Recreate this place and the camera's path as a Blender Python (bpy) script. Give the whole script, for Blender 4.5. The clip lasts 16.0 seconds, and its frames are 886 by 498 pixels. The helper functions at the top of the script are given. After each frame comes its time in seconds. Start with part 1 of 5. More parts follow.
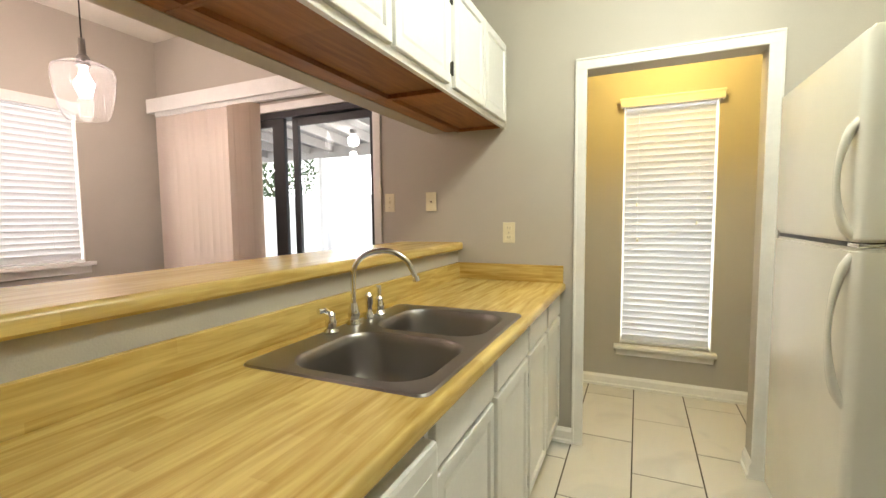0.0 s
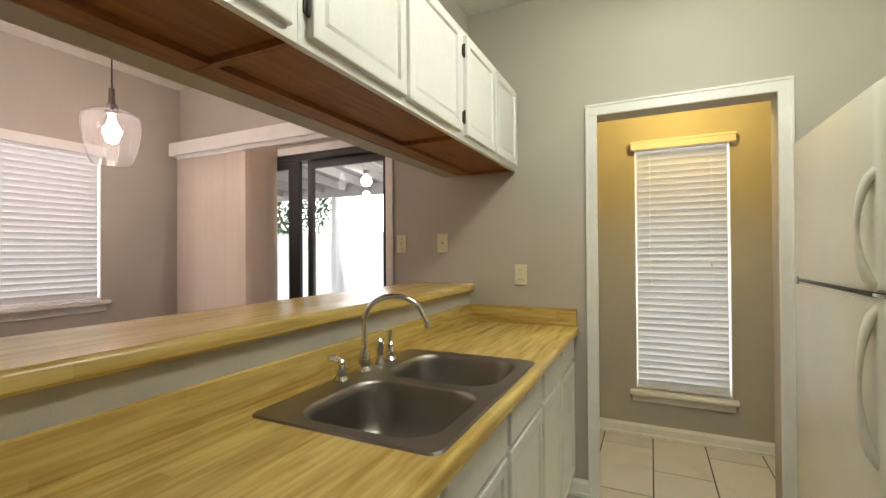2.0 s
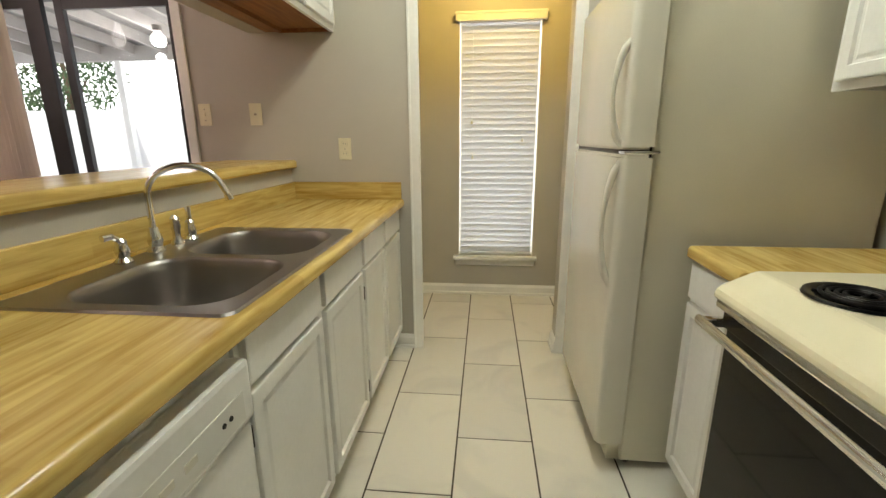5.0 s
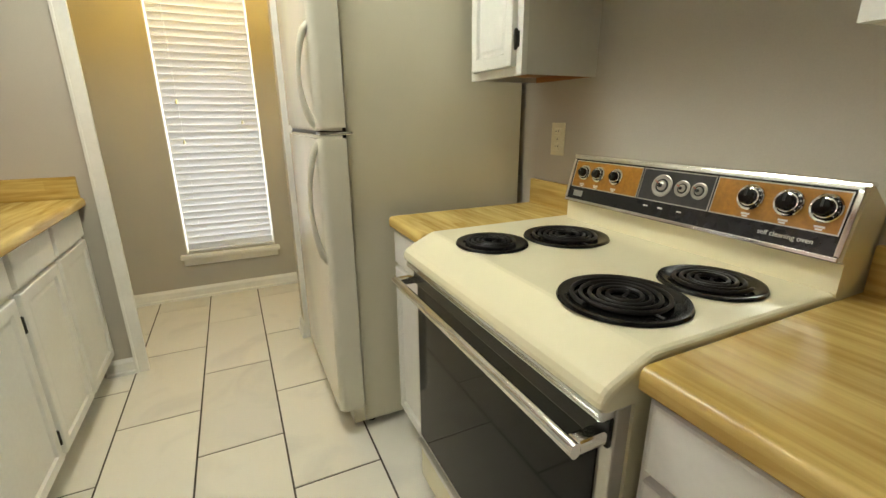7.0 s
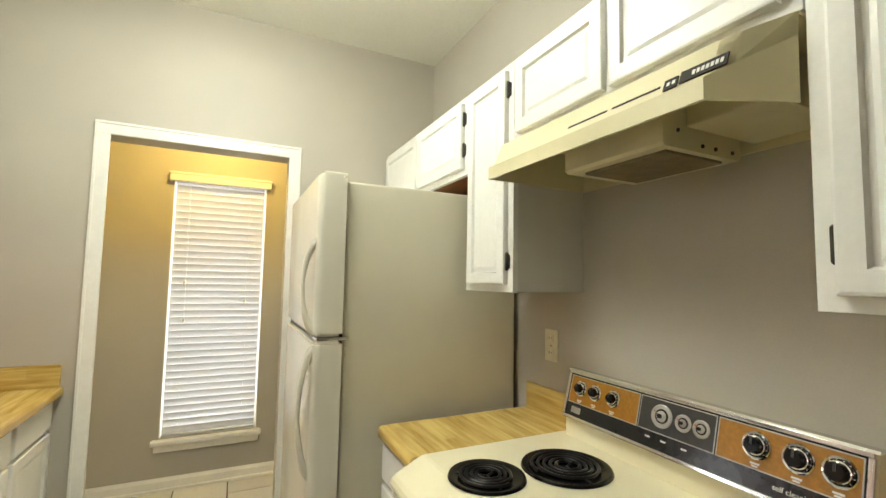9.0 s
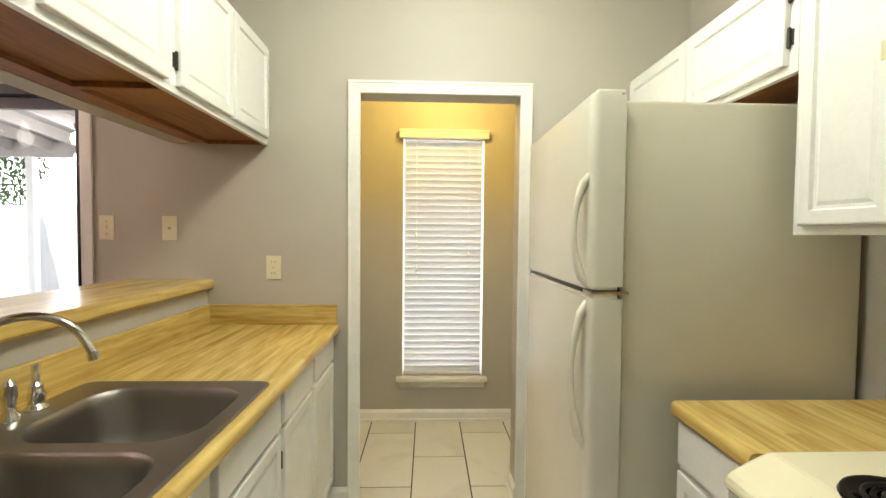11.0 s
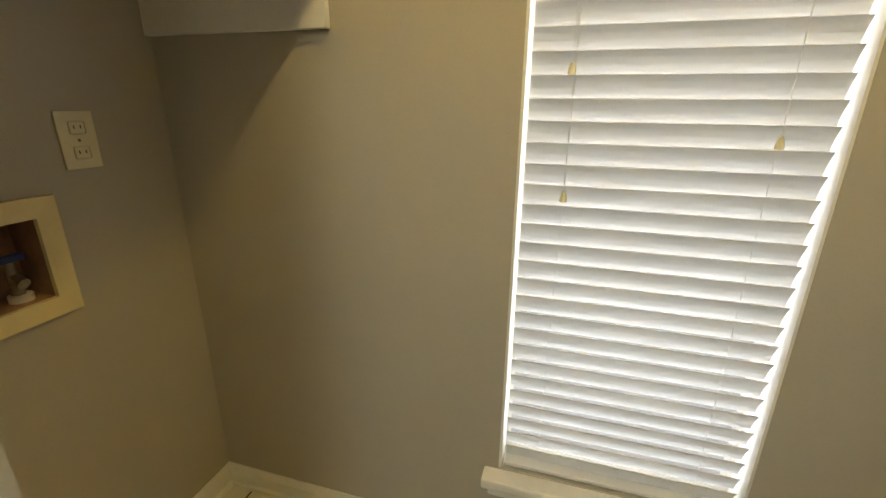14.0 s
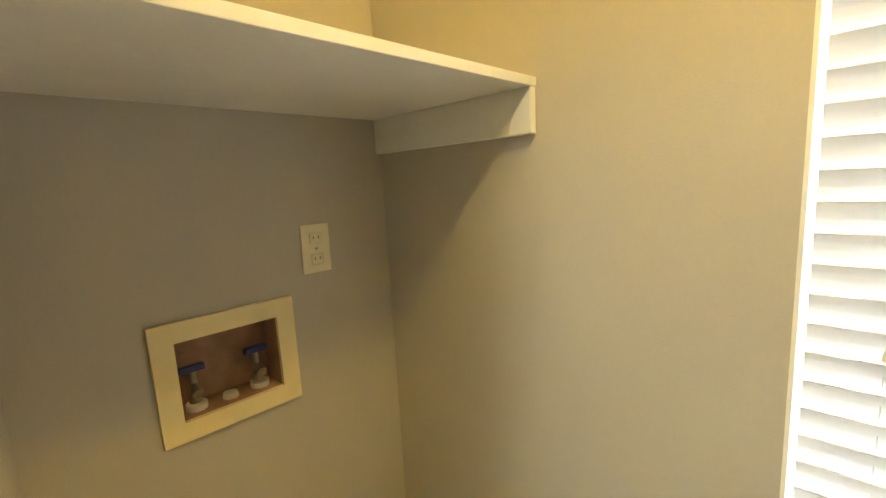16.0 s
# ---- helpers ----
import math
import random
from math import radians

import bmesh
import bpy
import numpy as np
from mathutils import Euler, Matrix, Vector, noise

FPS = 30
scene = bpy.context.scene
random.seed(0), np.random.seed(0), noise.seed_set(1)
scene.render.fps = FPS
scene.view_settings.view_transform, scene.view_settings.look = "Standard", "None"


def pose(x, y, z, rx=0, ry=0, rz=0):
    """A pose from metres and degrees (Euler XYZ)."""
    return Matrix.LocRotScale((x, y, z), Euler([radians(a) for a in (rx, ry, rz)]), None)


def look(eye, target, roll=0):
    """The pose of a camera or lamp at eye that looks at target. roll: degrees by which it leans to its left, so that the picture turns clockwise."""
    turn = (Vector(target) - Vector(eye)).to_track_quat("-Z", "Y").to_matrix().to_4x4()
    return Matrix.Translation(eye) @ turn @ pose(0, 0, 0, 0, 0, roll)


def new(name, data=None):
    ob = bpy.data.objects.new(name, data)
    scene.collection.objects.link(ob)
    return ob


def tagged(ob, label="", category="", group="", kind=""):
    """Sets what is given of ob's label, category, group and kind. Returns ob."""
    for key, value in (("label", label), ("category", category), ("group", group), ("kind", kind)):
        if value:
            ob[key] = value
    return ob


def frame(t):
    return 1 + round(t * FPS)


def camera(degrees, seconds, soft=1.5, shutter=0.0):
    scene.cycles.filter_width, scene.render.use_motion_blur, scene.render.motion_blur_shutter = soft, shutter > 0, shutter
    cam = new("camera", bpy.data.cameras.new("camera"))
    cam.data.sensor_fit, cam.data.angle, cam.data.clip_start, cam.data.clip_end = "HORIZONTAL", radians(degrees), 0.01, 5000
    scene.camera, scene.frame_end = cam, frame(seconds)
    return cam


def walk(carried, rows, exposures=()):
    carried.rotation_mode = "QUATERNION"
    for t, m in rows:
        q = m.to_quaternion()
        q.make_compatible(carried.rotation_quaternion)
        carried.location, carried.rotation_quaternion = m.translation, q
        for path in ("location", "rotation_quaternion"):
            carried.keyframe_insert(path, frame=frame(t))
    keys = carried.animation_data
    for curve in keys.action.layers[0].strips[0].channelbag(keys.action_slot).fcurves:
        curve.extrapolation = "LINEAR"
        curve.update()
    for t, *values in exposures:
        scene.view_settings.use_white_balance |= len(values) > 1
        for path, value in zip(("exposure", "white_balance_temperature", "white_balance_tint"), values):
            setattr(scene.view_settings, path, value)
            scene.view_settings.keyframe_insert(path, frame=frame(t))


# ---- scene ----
cam = camera(91.0, 16.0)
PATH = [
    (0, (0.209, 0.133, 1.295), (-0.607, 1.953, 1.144), -0.6),
    (0.5, (0.205, 0.132, 1.36), (-0.669, 1.926, 1.502), -0.8),
    (1, (0.2, 0.125, 1.394), (-0.68, 1.896, 1.69), -1.5),
    (1.5, (0.197, 0.126, 1.38), (-0.677, 1.911, 1.598), -1.2),
    (2, (0.203, 0.135, 1.328), (-0.658, 1.94, 1.343), -0.4),
    (2.5, (0.208, 0.139, 1.284), (-0.635, 1.944, 1.098), -0.2),
    (3, (0.208, 0.143, 1.25), (-0.611, 1.935, 0.907), 0.2),
    (3.2, (0.21, 0.143, 1.24), (-0.599, 1.93, 0.848), 0.1),
    (5.5, (0.358, 0.177, 1.257), (0.496, 2.105, 0.745), -0.4),
    (6, (0.416, 0.169, 1.257), (0.89, 2.038, 0.727), -0.3),
    (6.5, (0.455, 0.146, 1.254), (1.154, 1.936, 0.701), -0.3),
    (7, (0.477, 0.133, 1.252), (1.298, 1.863, 0.674), -0.4),
    (7.5, (0.485, 0.137, 1.263), (1.332, 1.87, 0.733), -0.7),
    (8, (0.488, 0.144, 1.332), (1.369, 1.927, 1.114), -0.2),
    (8.5, (0.498, 0.143, 1.401), (1.372, 1.94, 1.494), 0.8),
    (9, (0.488, 0.141, 1.412), (1.353, 1.939, 1.553), 1.1),
    (9.5, (0.436, 0.159, 1.407), (1.102, 2.04, 1.549), 0.9),
    (10, (0.34, 0.189, 1.386), (0.629, 2.166, 1.489), 1.0),
    (10.2, (0.312, 0.197, 1.383), (0.48, 2.189, 1.456), 0.9),
    (12.5, (0.271, 1.525, 1.294), (0.282, 3.51, 1.051), 0.2),
    (13, (0.28, 1.956, 1.257), (0.199, 3.937, 0.994), 0.3),
    (13.5, (0.272, 2.31, 1.236), (-0.028, 4.249, 0.85), 1.4),
    (14, (0.217, 2.622, 1.294), (-0.318, 4.442, 0.661), 0.5),
    (14.5, (0.184, 2.735, 1.262), (-0.75, 4.306, 0.451), 2.2),
    (15, (0.164, 2.744, 1.247), (-0.978, 4.114, 0.342), 2.1),
    (15.5, (0.147, 2.741, 1.261), (-1.072, 4.114, 0.468), 0.0),
    (16, (0.167, 2.782, 1.363), (-1.217, 4.194, 1.057), -3.0),
]

walk(cam, [(t, look(eye, target, roll)) for t, eye, target, roll in PATH], exposures=[
    (0.0, 0.12), (0.5, 0.0), (1.0, -0.28), (1.5, -0.36), (2.0, -0.46), (3.0, -0.36), (5.5, -0.24), (7.0, -0.06), (10.0, 0.0), (12.5, -0.08),
    (13.0, -0.18), (13.5, -0.28), (14.0, -0.40), (14.5, -0.40), (15.0, -0.13), (15.5, 0.16), (16.0, 0.54)])

# ---- world and lamps ----
world = bpy.data.worlds.new("sky")
scene.world = world
world.use_nodes = True
wn = world.node_tree.nodes
sky = wn.new("ShaderNodeTexSky")
sky.sky_type = "NISHITA"
sky.sun_disc = False
sky.sun_elevation, sky.sun_rotation = radians(54), radians(197)
wn["Background"].inputs["Strength"].default_value = 0.12
world.node_tree.links.new(sky.outputs[0], wn["Background"].inputs["Color"])


def lamp(name, kind, energy, colour, m, size=0.1, long=0.0):
    data = bpy.data.lights.new(name, kind)
    data.energy, data.color = energy, colour
    if kind == "AREA":
        data.size = size
        if long:
            data.shape, data.size_y = "RECTANGLE", long
    elif kind == "SUN":
        data.angle = size
    else:
        data.shadow_soft_size = size
    ob = new(name, data)
    ob.matrix_world = m
    return ob


lamp("sun", "SUN", 5.0, (1.0, 0.95, 0.88), look((0, 0, 10), (2.2, 7.0, 0)), radians(0.5))
lamp("kitchen_lamp", "AREA", 17.5, (0.96, 1.0, 0.89), pose(0.38, 1.42, 2.72), 0.25, 1.2)
lamp("kitchen_lamp_glow", "POINT", 31, (0.97, 1.0, 0.88), pose(0.38, 1.50, 2.56), 0.18)
lamp("laundry_window_daylight", "AREA", 10.0, (0.98, 0.98, 0.96), look((0.395, 3.672, 1.21), (0.395, 0, 1.21)), 0.55, 1.70)
lamp("dining_window_daylight", "AREA", 16, (1.0, 0.96, 0.95), look((-3.64, 1.475, 1.54), (0, 1.475, 1.54)), 1.0, 1.06)
lamp("laundry_lamp", "POINT", 28, (1.0, 0.70, 0.19), pose(0.385, 2.98, 2.41), 0.06)
lamp("pendant_lamp", "POINT", 19, (1.0, 0.74, 0.68), pose(-2.68, 1.62, 2.06), 0.05)
# Added fill without a fixture; brightens the dining room besides the pendant.
lamp("dining_fill", "POINT", 20, (1.0, 0.76, 0.72), pose(-2.3, 0.2, 2.2), 0.2)
lamp("patio_lamp_light", "POINT", 20, (1.0, 0.95, 0.9), pose(-3.4, 5.2, 2.15), 0.05)


# ---- materials ----
def material(name, colour, rough=0.5, metal=0.0, vary=0.06, scale=6.0, bump=0.0, bump_scale=120.0, coat=0.0, fine=0.0, spec=0.5):
    """Painted or plain surface: broad stains, fine speckle and a fine relief."""
    m = bpy.data.materials.new(name)
    m.use_nodes = True
    n, l = m.node_tree.nodes, m.node_tree.links
    b = n["Principled BSDF"]
    b.inputs["Metallic"].default_value = metal
    b.inputs["Coat Weight"].default_value = coat
    b.inputs["Specular IOR Level"].default_value = spec
    geo = n.new("ShaderNodeTexCoord")
    broad = n.new("ShaderNodeTexNoise")
    broad.inputs["Scale"].default_value = scale
    broad.inputs["Detail"].default_value = 6
    l.new(geo.outputs["Object"], broad.inputs["Vector"])
    speck = n.new("ShaderNodeTexNoise")
    speck.inputs["Scale"].default_value = bump_scale
    speck.inputs["Detail"].default_value = 3
    l.new(geo.outputs["Object"], speck.inputs["Vector"])
    ramp = n.new("ShaderNodeMapRange")
    ramp.inputs["From Min"].default_value, ramp.inputs["From Max"].default_value = 0.3, 0.7
    ramp.inputs["To Min"].default_value, ramp.inputs["To Max"].default_value = 1 - vary, 1 + vary
    l.new(broad.outputs["Fac"], ramp.inputs["Value"])
    ramp2 = n.new("ShaderNodeMapRange")
    ramp2.inputs["From Min"].default_value, ramp2.inputs["From Max"].default_value = 0.3, 0.7
    ramp2.inputs["To Min"].default_value, ramp2.inputs["To Max"].default_value = 1 - fine, 1 + fine
    l.new(speck.outputs["Fac"], ramp2.inputs["Value"])
    mul = n.new("ShaderNodeMath")
    mul.operation = "MULTIPLY"
    l.new(ramp.outputs[0], mul.inputs[0])
    l.new(ramp2.outputs[0], mul.inputs[1])
    mix = n.new("ShaderNodeVectorMath")
    mix.operation = "SCALE"
    mix.inputs[0].default_value = colour
    l.new(mul.outputs[0], mix.inputs["Scale"])
    l.new(mix.outputs[0], b.inputs["Base Color"])
    rr = n.new("ShaderNodeMapRange")
    rr.inputs["To Min"].default_value, rr.inputs["To Max"].default_value = max(rough - 0.08, 0.02), min(rough + 0.08, 1)
    l.new(broad.outputs["Fac"], rr.inputs["Value"])
    l.new(rr.outputs[0], b.inputs["Roughness"])
    if bump:
        bp = n.new("ShaderNodeBump")
        bp.inputs["Strength"].default_value, bp.inputs["Distance"].default_value = bump, 0.002
        l.new(speck.outputs["Fac"], bp.inputs["Height"])
        l.new(bp.outputs[0], b.inputs["Normal"])
    return m


def wood(name, along, dark, light, strip=0.042, rough=0.27):
    """Butcher-block laminate: narrow strips with their own tone, and grain that runs along the axis given."""
    m = bpy.data.materials.new(name)
    m.use_nodes = True
    n, l = m.node_tree.nodes, m.node_tree.links
    b = n["Principled BSDF"]
    tc = n.new("ShaderNodeTexCoord")
    sep = n.new("ShaderNodeSeparateXYZ")
    l.new(tc.outputs["Object"], sep.inputs[0])
    axes = ["X", "Y", "Z"]
    axes.remove(along)
    add = n.new("ShaderNodeMath")
    add.operation = "ADD"
    l.new(sep.outputs[axes[0]], add.inputs[0])
    l.new(sep.outputs[axes[1]], add.inputs[1])
    div = n.new("ShaderNodeMath")
    div.operation = "DIVIDE"
    div.inputs[1].default_value = strip
    l.new(add.outputs[0], div.inputs[0])
    flo = n.new("ShaderNodeMath")
    flo.operation = "FLOOR"
    l.new(div.outputs[0], flo.inputs[0])
    hop = n.new("ShaderNodeTexWhiteNoise")
    hop.noise_dimensions = "1D"
    l.new(flo.outputs[0], hop.inputs["W"])
    slide = n.new("ShaderNodeMath")
    slide.operation = "MULTIPLY_ADD"
    slide.inputs[1].default_value = 1.7
    l.new(hop.outputs["Value"], slide.inputs[0])
    l.new(sep.outputs[along], slide.inputs[2])
    length = n.new("ShaderNodeMath")
    length.operation = "DIVIDE"
    length.inputs[1].default_value = 0.8
    l.new(slide.outputs[0], length.inputs[0])
    stave = n.new("ShaderNodeMath")
    stave.operation = "FLOOR"
    l.new(length.outputs[0], stave.inputs[0])
    pair = n.new("ShaderNodeCombineXYZ")
    l.new(flo.outputs[0], pair.inputs[0])
    l.new(stave.outputs[0], pair.inputs[1])
    tone = n.new("ShaderNodeTexWhiteNoise")
    tone.noise_dimensions = "2D"
    l.new(pair.outputs[0], tone.inputs["Vector"])
    mp = n.new("ShaderNodeMapping")
    mp.inputs["Scale"].default_value = [2.6 if a == along else 32 for a in "XYZ"]
    l.new(tc.outputs["Object"], mp.inputs["Vector"])
    grain = n.new("ShaderNodeTexNoise")
    grain.inputs["Scale"].default_value, grain.inputs["Detail"].default_value = 1.6, 8
    grain.inputs["Distortion"].default_value = 0.6
    l.new(mp.outputs[0], grain.inputs["Vector"])
    both = n.new("ShaderNodeMath")
    both.operation = "MULTIPLY_ADD"
    both.inputs[1].default_value = 0.30
    l.new(tone.outputs["Value"], both.inputs[0])
    half = n.new("ShaderNodeMapRange")
    half.inputs["From Min"].default_value, half.inputs["From Max"].default_value = 0.28, 0.72
    half.inputs["To Max"].default_value = 0.72
    l.new(grain.outputs["Fac"], half.inputs["Value"])
    l.new(half.outputs[0], both.inputs[2])
    ramp = n.new("ShaderNodeValToRGB")
    ramp.color_ramp.elements[0].color = (*dark, 1)
    ramp.color_ramp.elements[1].color = (*light, 1)
    ramp.color_ramp.elements[0].position, ramp.color_ramp.elements[1].position = 0.05, 0.85
    l.new(both.outputs[0], ramp.inputs["Fac"])
    l.new(ramp.outputs[0], b.inputs["Base Color"])
    b.inputs["Roughness"].default_value = rough
    return m


def tile_material():
    """Pale glazed tile with faint marble veins; each tile has its own tone."""
    m = bpy.data.materials.new("tile_glaze")
    m.use_nodes = True
    n, l = m.node_tree.nodes, m.node_tree.links
    b = n["Principled BSDF"]
    tc, info = n.new("ShaderNodeTexCoord"), n.new("ShaderNodeObjectInfo")
    off = n.new("ShaderNodeVectorMath")
    off.operation = "ADD"
    shift = n.new("ShaderNodeVectorMath")
    shift.operation = "SCALE"
    shift.inputs[0].default_value = (7.0, 13.0, 5.0)
    l.new(info.outputs["Random"], shift.inputs["Scale"])
    l.new(tc.outputs["Object"], off.inputs[0])
    l.new(shift.outputs[0], off.inputs[1])
    vein = n.new("ShaderNodeTexNoise")
    vein.inputs["Scale"].default_value, vein.inputs["Detail"].default_value, vein.inputs["Distortion"].default_value = 2.2, 7, 1.4
    l.new(off.outputs[0], vein.inputs["Vector"])
    ramp = n.new("ShaderNodeValToRGB")
    e = ramp.color_ramp.elements
    e[0].position, e[0].color = 0.32, (0.66, 0.63, 0.565, 1)
    e[1].position, e[1].color = 0.46, (0.73, 0.695, 0.615, 1)
    l.new(vein.outputs["Fac"], ramp.inputs["Fac"])
    tone = n.new("ShaderNodeMapRange")
    tone.inputs["To Min"].default_value, tone.inputs["To Max"].default_value = 0.94, 1.05
    l.new(info.outputs["Random"], tone.inputs["Value"])
    sc = n.new("ShaderNodeVectorMath")
    sc.operation = "SCALE"
    l.new(ramp.outputs[0], sc.inputs[0])
    l.new(tone.outputs[0], sc.inputs["Scale"])
    l.new(sc.outputs[0], b.inputs["Base Color"])
    b.inputs["Roughness"].default_value = 0.22
    return m


def glass_material(name, rough=0.0, tint=(1, 1, 1)):
    m = bpy.data.materials.new(name)
    m.use_nodes = True
    b = m.node_tree.nodes["Principled BSDF"]
    b.inputs["Transmission Weight"].default_value = 1
    b.inputs["Base Color"].default_value = (*tint, 1)
    b.inputs["Roughness"].default_value = rough
    b.inputs["IOR"].default_value = 1.3
    return m


def glow(name, colour, strength):
    m = bpy.data.materials.new(name)
    m.use_nodes = True
    n = m.node_tree.nodes
    b = n["Principled BSDF"]
    b.inputs["Base Color"].default_value = (*colour, 1)
    b.inputs["Emission Color"].default_value = (*colour, 1)
    b.inputs["Emission Strength"].default_value = strength
    return m


def translucent(name, colour, through_it):
    """Thin white plastic or cloth that lets daylight glow through."""
    m = bpy.data.materials.new(name)
    m.use_nodes = True
    n, l = m.node_tree.nodes, m.node_tree.links
    b = n["Principled BSDF"]
    b.inputs["Base Color"].default_value = (*colour, 1)
    b.inputs["Roughness"].default_value = 0.45
    t = n.new("ShaderNodeBsdfTranslucent")
    t.inputs["Color"].default_value = (*colour, 1)
    mix = n.new("ShaderNodeMixShader")
    mix.inputs[0].default_value = through_it
    l.new(b.outputs[0], mix.inputs[1])
    l.new(t.outputs[0], mix.inputs[2])
    l.new(mix.outputs[0], n["Material Output"].inputs["Surface"])
    return m


PAINT = material("wall_paint", (0.468, 0.432, 0.366), 0.6, vary=0.03, scale=3, bump=0.25, bump_scale=220, fine=0.02)
CEIL = material("ceiling_paint", (0.76, 0.74, 0.66), 0.8, vary=0.03, scale=2, bump=0.5, bump_scale=90, fine=0.03)
WHITE = material("white_paint", (0.78, 0.77, 0.73), 0.37, vary=0.04, scale=5, bump=0.12, bump_scale=70, fine=0.02)
TRIM = material("trim_paint", (0.83, 0.81, 0.76), 0.37, vary=0.04, scale=8, bump=0.1, bump_scale=60, fine=0.02)
# Cabinet white made greyer: the shade on the side panels is in the colour.
WHITE_SHADED = material("white_paint_shaded", (0.66, 0.64, 0.60), 0.45, vary=0.04, scale=5)
BROWN = wood("bare_cabinet_board", "Y", (0.20, 0.075, 0.022), (0.36, 0.155, 0.05), strip=0.4, rough=0.6)
DARK = material("dark_gap", (0.03, 0.025, 0.02), 0.8, vary=0.2)
WOOD_Y = wood("butcher_block_lengthwise", "Y", (0.39, 0.240, 0.050), (0.68, 0.500, 0.165))
WOOD_X = wood("butcher_block_crosswise", "X", (0.39, 0.240, 0.050), (0.68, 0.500, 0.165))
STEEL = material("brushed_steel", (0.32, 0.30, 0.285), 0.34, metal=1.0, vary=0.05, scale=9, bump=0.03, bump_scale=260)
FILTER = material("greasy_filter_mesh", (0.20, 0.155, 0.09), 0.7, metal=0.3, vary=0.25, scale=20, bump=0.5, bump_scale=180, fine=0.15)
CHROME = material("chrome", (0.78, 0.77, 0.75), 0.1, metal=1.0, vary=0.04, scale=20)
ALU = material("worn_aluminium", (0.60, 0.57, 0.52), 0.37, metal=1.0, vary=0.06, scale=8, fine=0.02)
FRIDGE = material("fridge_enamel", (0.74, 0.71, 0.61), 0.19, vary=0.03, scale=3, bump=0.05, bump_scale=300, fine=0.01)
FRIDGE_SIDE = material("fridge_side_enamel", (0.73, 0.69, 0.56), 0.42, vary=0.05, scale=2.5, bump=0.25, bump_scale=350, fine=0.02)
ALMOND = material("almond_enamel", (0.83, 0.77, 0.55), 0.18, vary=0.03, scale=4, coat=0.3)
HOOD = material("almond_painted_metal", (0.66, 0.60, 0.38), 0.38, vary=0.05, scale=6)
BLACK = material("black_enamel", (0.006, 0.006, 0.006), 0.10, vary=0.2, scale=20, spec=0.36)
COIL = material("burner_coil_metal", (0.012, 0.011, 0.011), 0.36, metal=0.0, vary=0.2, scale=30, spec=0.25)
OVEN_GLASS = material("dark_oven_glass", (0.006, 0.005, 0.005), 0.03, vary=0.1, scale=4, spec=0.14)
PANEL_BLACK = material("panel_black", (0.014, 0.014, 0.015), 0.17, vary=0.2, scale=40)
PANEL_GREY = material("panel_grey", (0.030, 0.029, 0.028), 0.37, vary=0.15, scale=60, fine=0.1)
PANEL_ORANGE = material("panel_amber", (0.35, 0.155, 0.013), 0.34, vary=0.12, scale=60, fine=0.08)
PRINT = material("pale_print", (0.7, 0.69, 0.64), 0.5, vary=0.02)
DIAL = material("dial_silver", (0.50, 0.48, 0.44), 0.37, metal=0.7, vary=0.12, scale=60)
NEEDLE = material("dial_red", (0.45, 0.09, 0.03), 0.4, vary=0.05)
IVORY = material("ivory_plastic", (0.76, 0.70, 0.50), 0.37, vary=0.03, scale=20)
CREAMBOX = material("cream_plastic_box", (0.78, 0.66, 0.36), 0.45, vary=0.05, scale=15)
HINGE = material("blackened_hinge", (0.05, 0.045, 0.035), 0.5, metal=0.6, vary=0.3, scale=60)
GROUT = material("grout", (0.07, 0.055, 0.04), 0.9, vary=0.2, scale=30, fine=0.15)
TILE = tile_material()
SLAT = translucent("blind_slat_white", (0.86, 0.86, 0.86), 0.14)
SLAT_SHEET = translucent("vertical_blind_white", (0.92, 0.84, 0.76), 0.45)
GLASS = glass_material("window_glass")
SHADE = glass_material("pendant_glass", 0.05)
n_, l_ = SHADE.node_tree.nodes, SHADE.node_tree.links
veil, mix_ = n_.new("ShaderNodeBsdfTranslucent"), n_.new("ShaderNodeMixShader")
mix_.inputs[0].default_value = 0.012
l_.new(n_["Principled BSDF"].outputs[0], mix_.inputs[1])
l_.new(veil.outputs[0], mix_.inputs[2])
l_.new(mix_.outputs[0], n_["Material Output"].inputs["Surface"])
BULB = glow("bulb_glow", (1.0, 0.9, 0.82), 40)
PATIO_BULB = glow("patio_bulb_glow", (1.0, 0.97, 0.92), 25)
BRONZE = material("dark_bronze_frame", (0.018, 0.016, 0.016), 0.4, metal=0.3, vary=0.15, scale=20)
PATIO_ROOF = material("patio_roof_boards", (0.30, 0.29, 0.28), 0.7, vary=0.1, scale=8)
RAFTER = material("patio_rafter_paint", (0.45, 0.43, 0.41), 0.6, vary=0.06, scale=6)
CONCRETE = material("patio_concrete", (0.55, 0.53, 0.5), 0.85, vary=0.12, scale=4, bump=0.4, fine=0.08)
FENCE = material("white_fence", (0.85, 0.85, 0.84), 0.5, vary=0.04, scale=5)
LEAF = material("leaf_green", (0.09, 0.15, 0.06), 0.6, vary=0.35, scale=4)
BARK = material("bark", (0.16, 0.11, 0.07), 0.9, vary=0.3, scale=12, bump=0.6, bump_scale=40)
CARPET = material("dining_floor", (0.42, 0.36, 0.30), 0.8, vary=0.1, scale=9)
PVC = material("pvc_pipe", (0.75, 0.70, 0.58), 0.4, vary=0.06, scale=20)
BOXBACK = material("valve_box_inside", (0.34, 0.20, 0.13), 0.7, vary=0.35, scale=18)
BLUE = material("blue_valve_handle", (0.012, 0.02, 0.12), 0.4, vary=0.1)
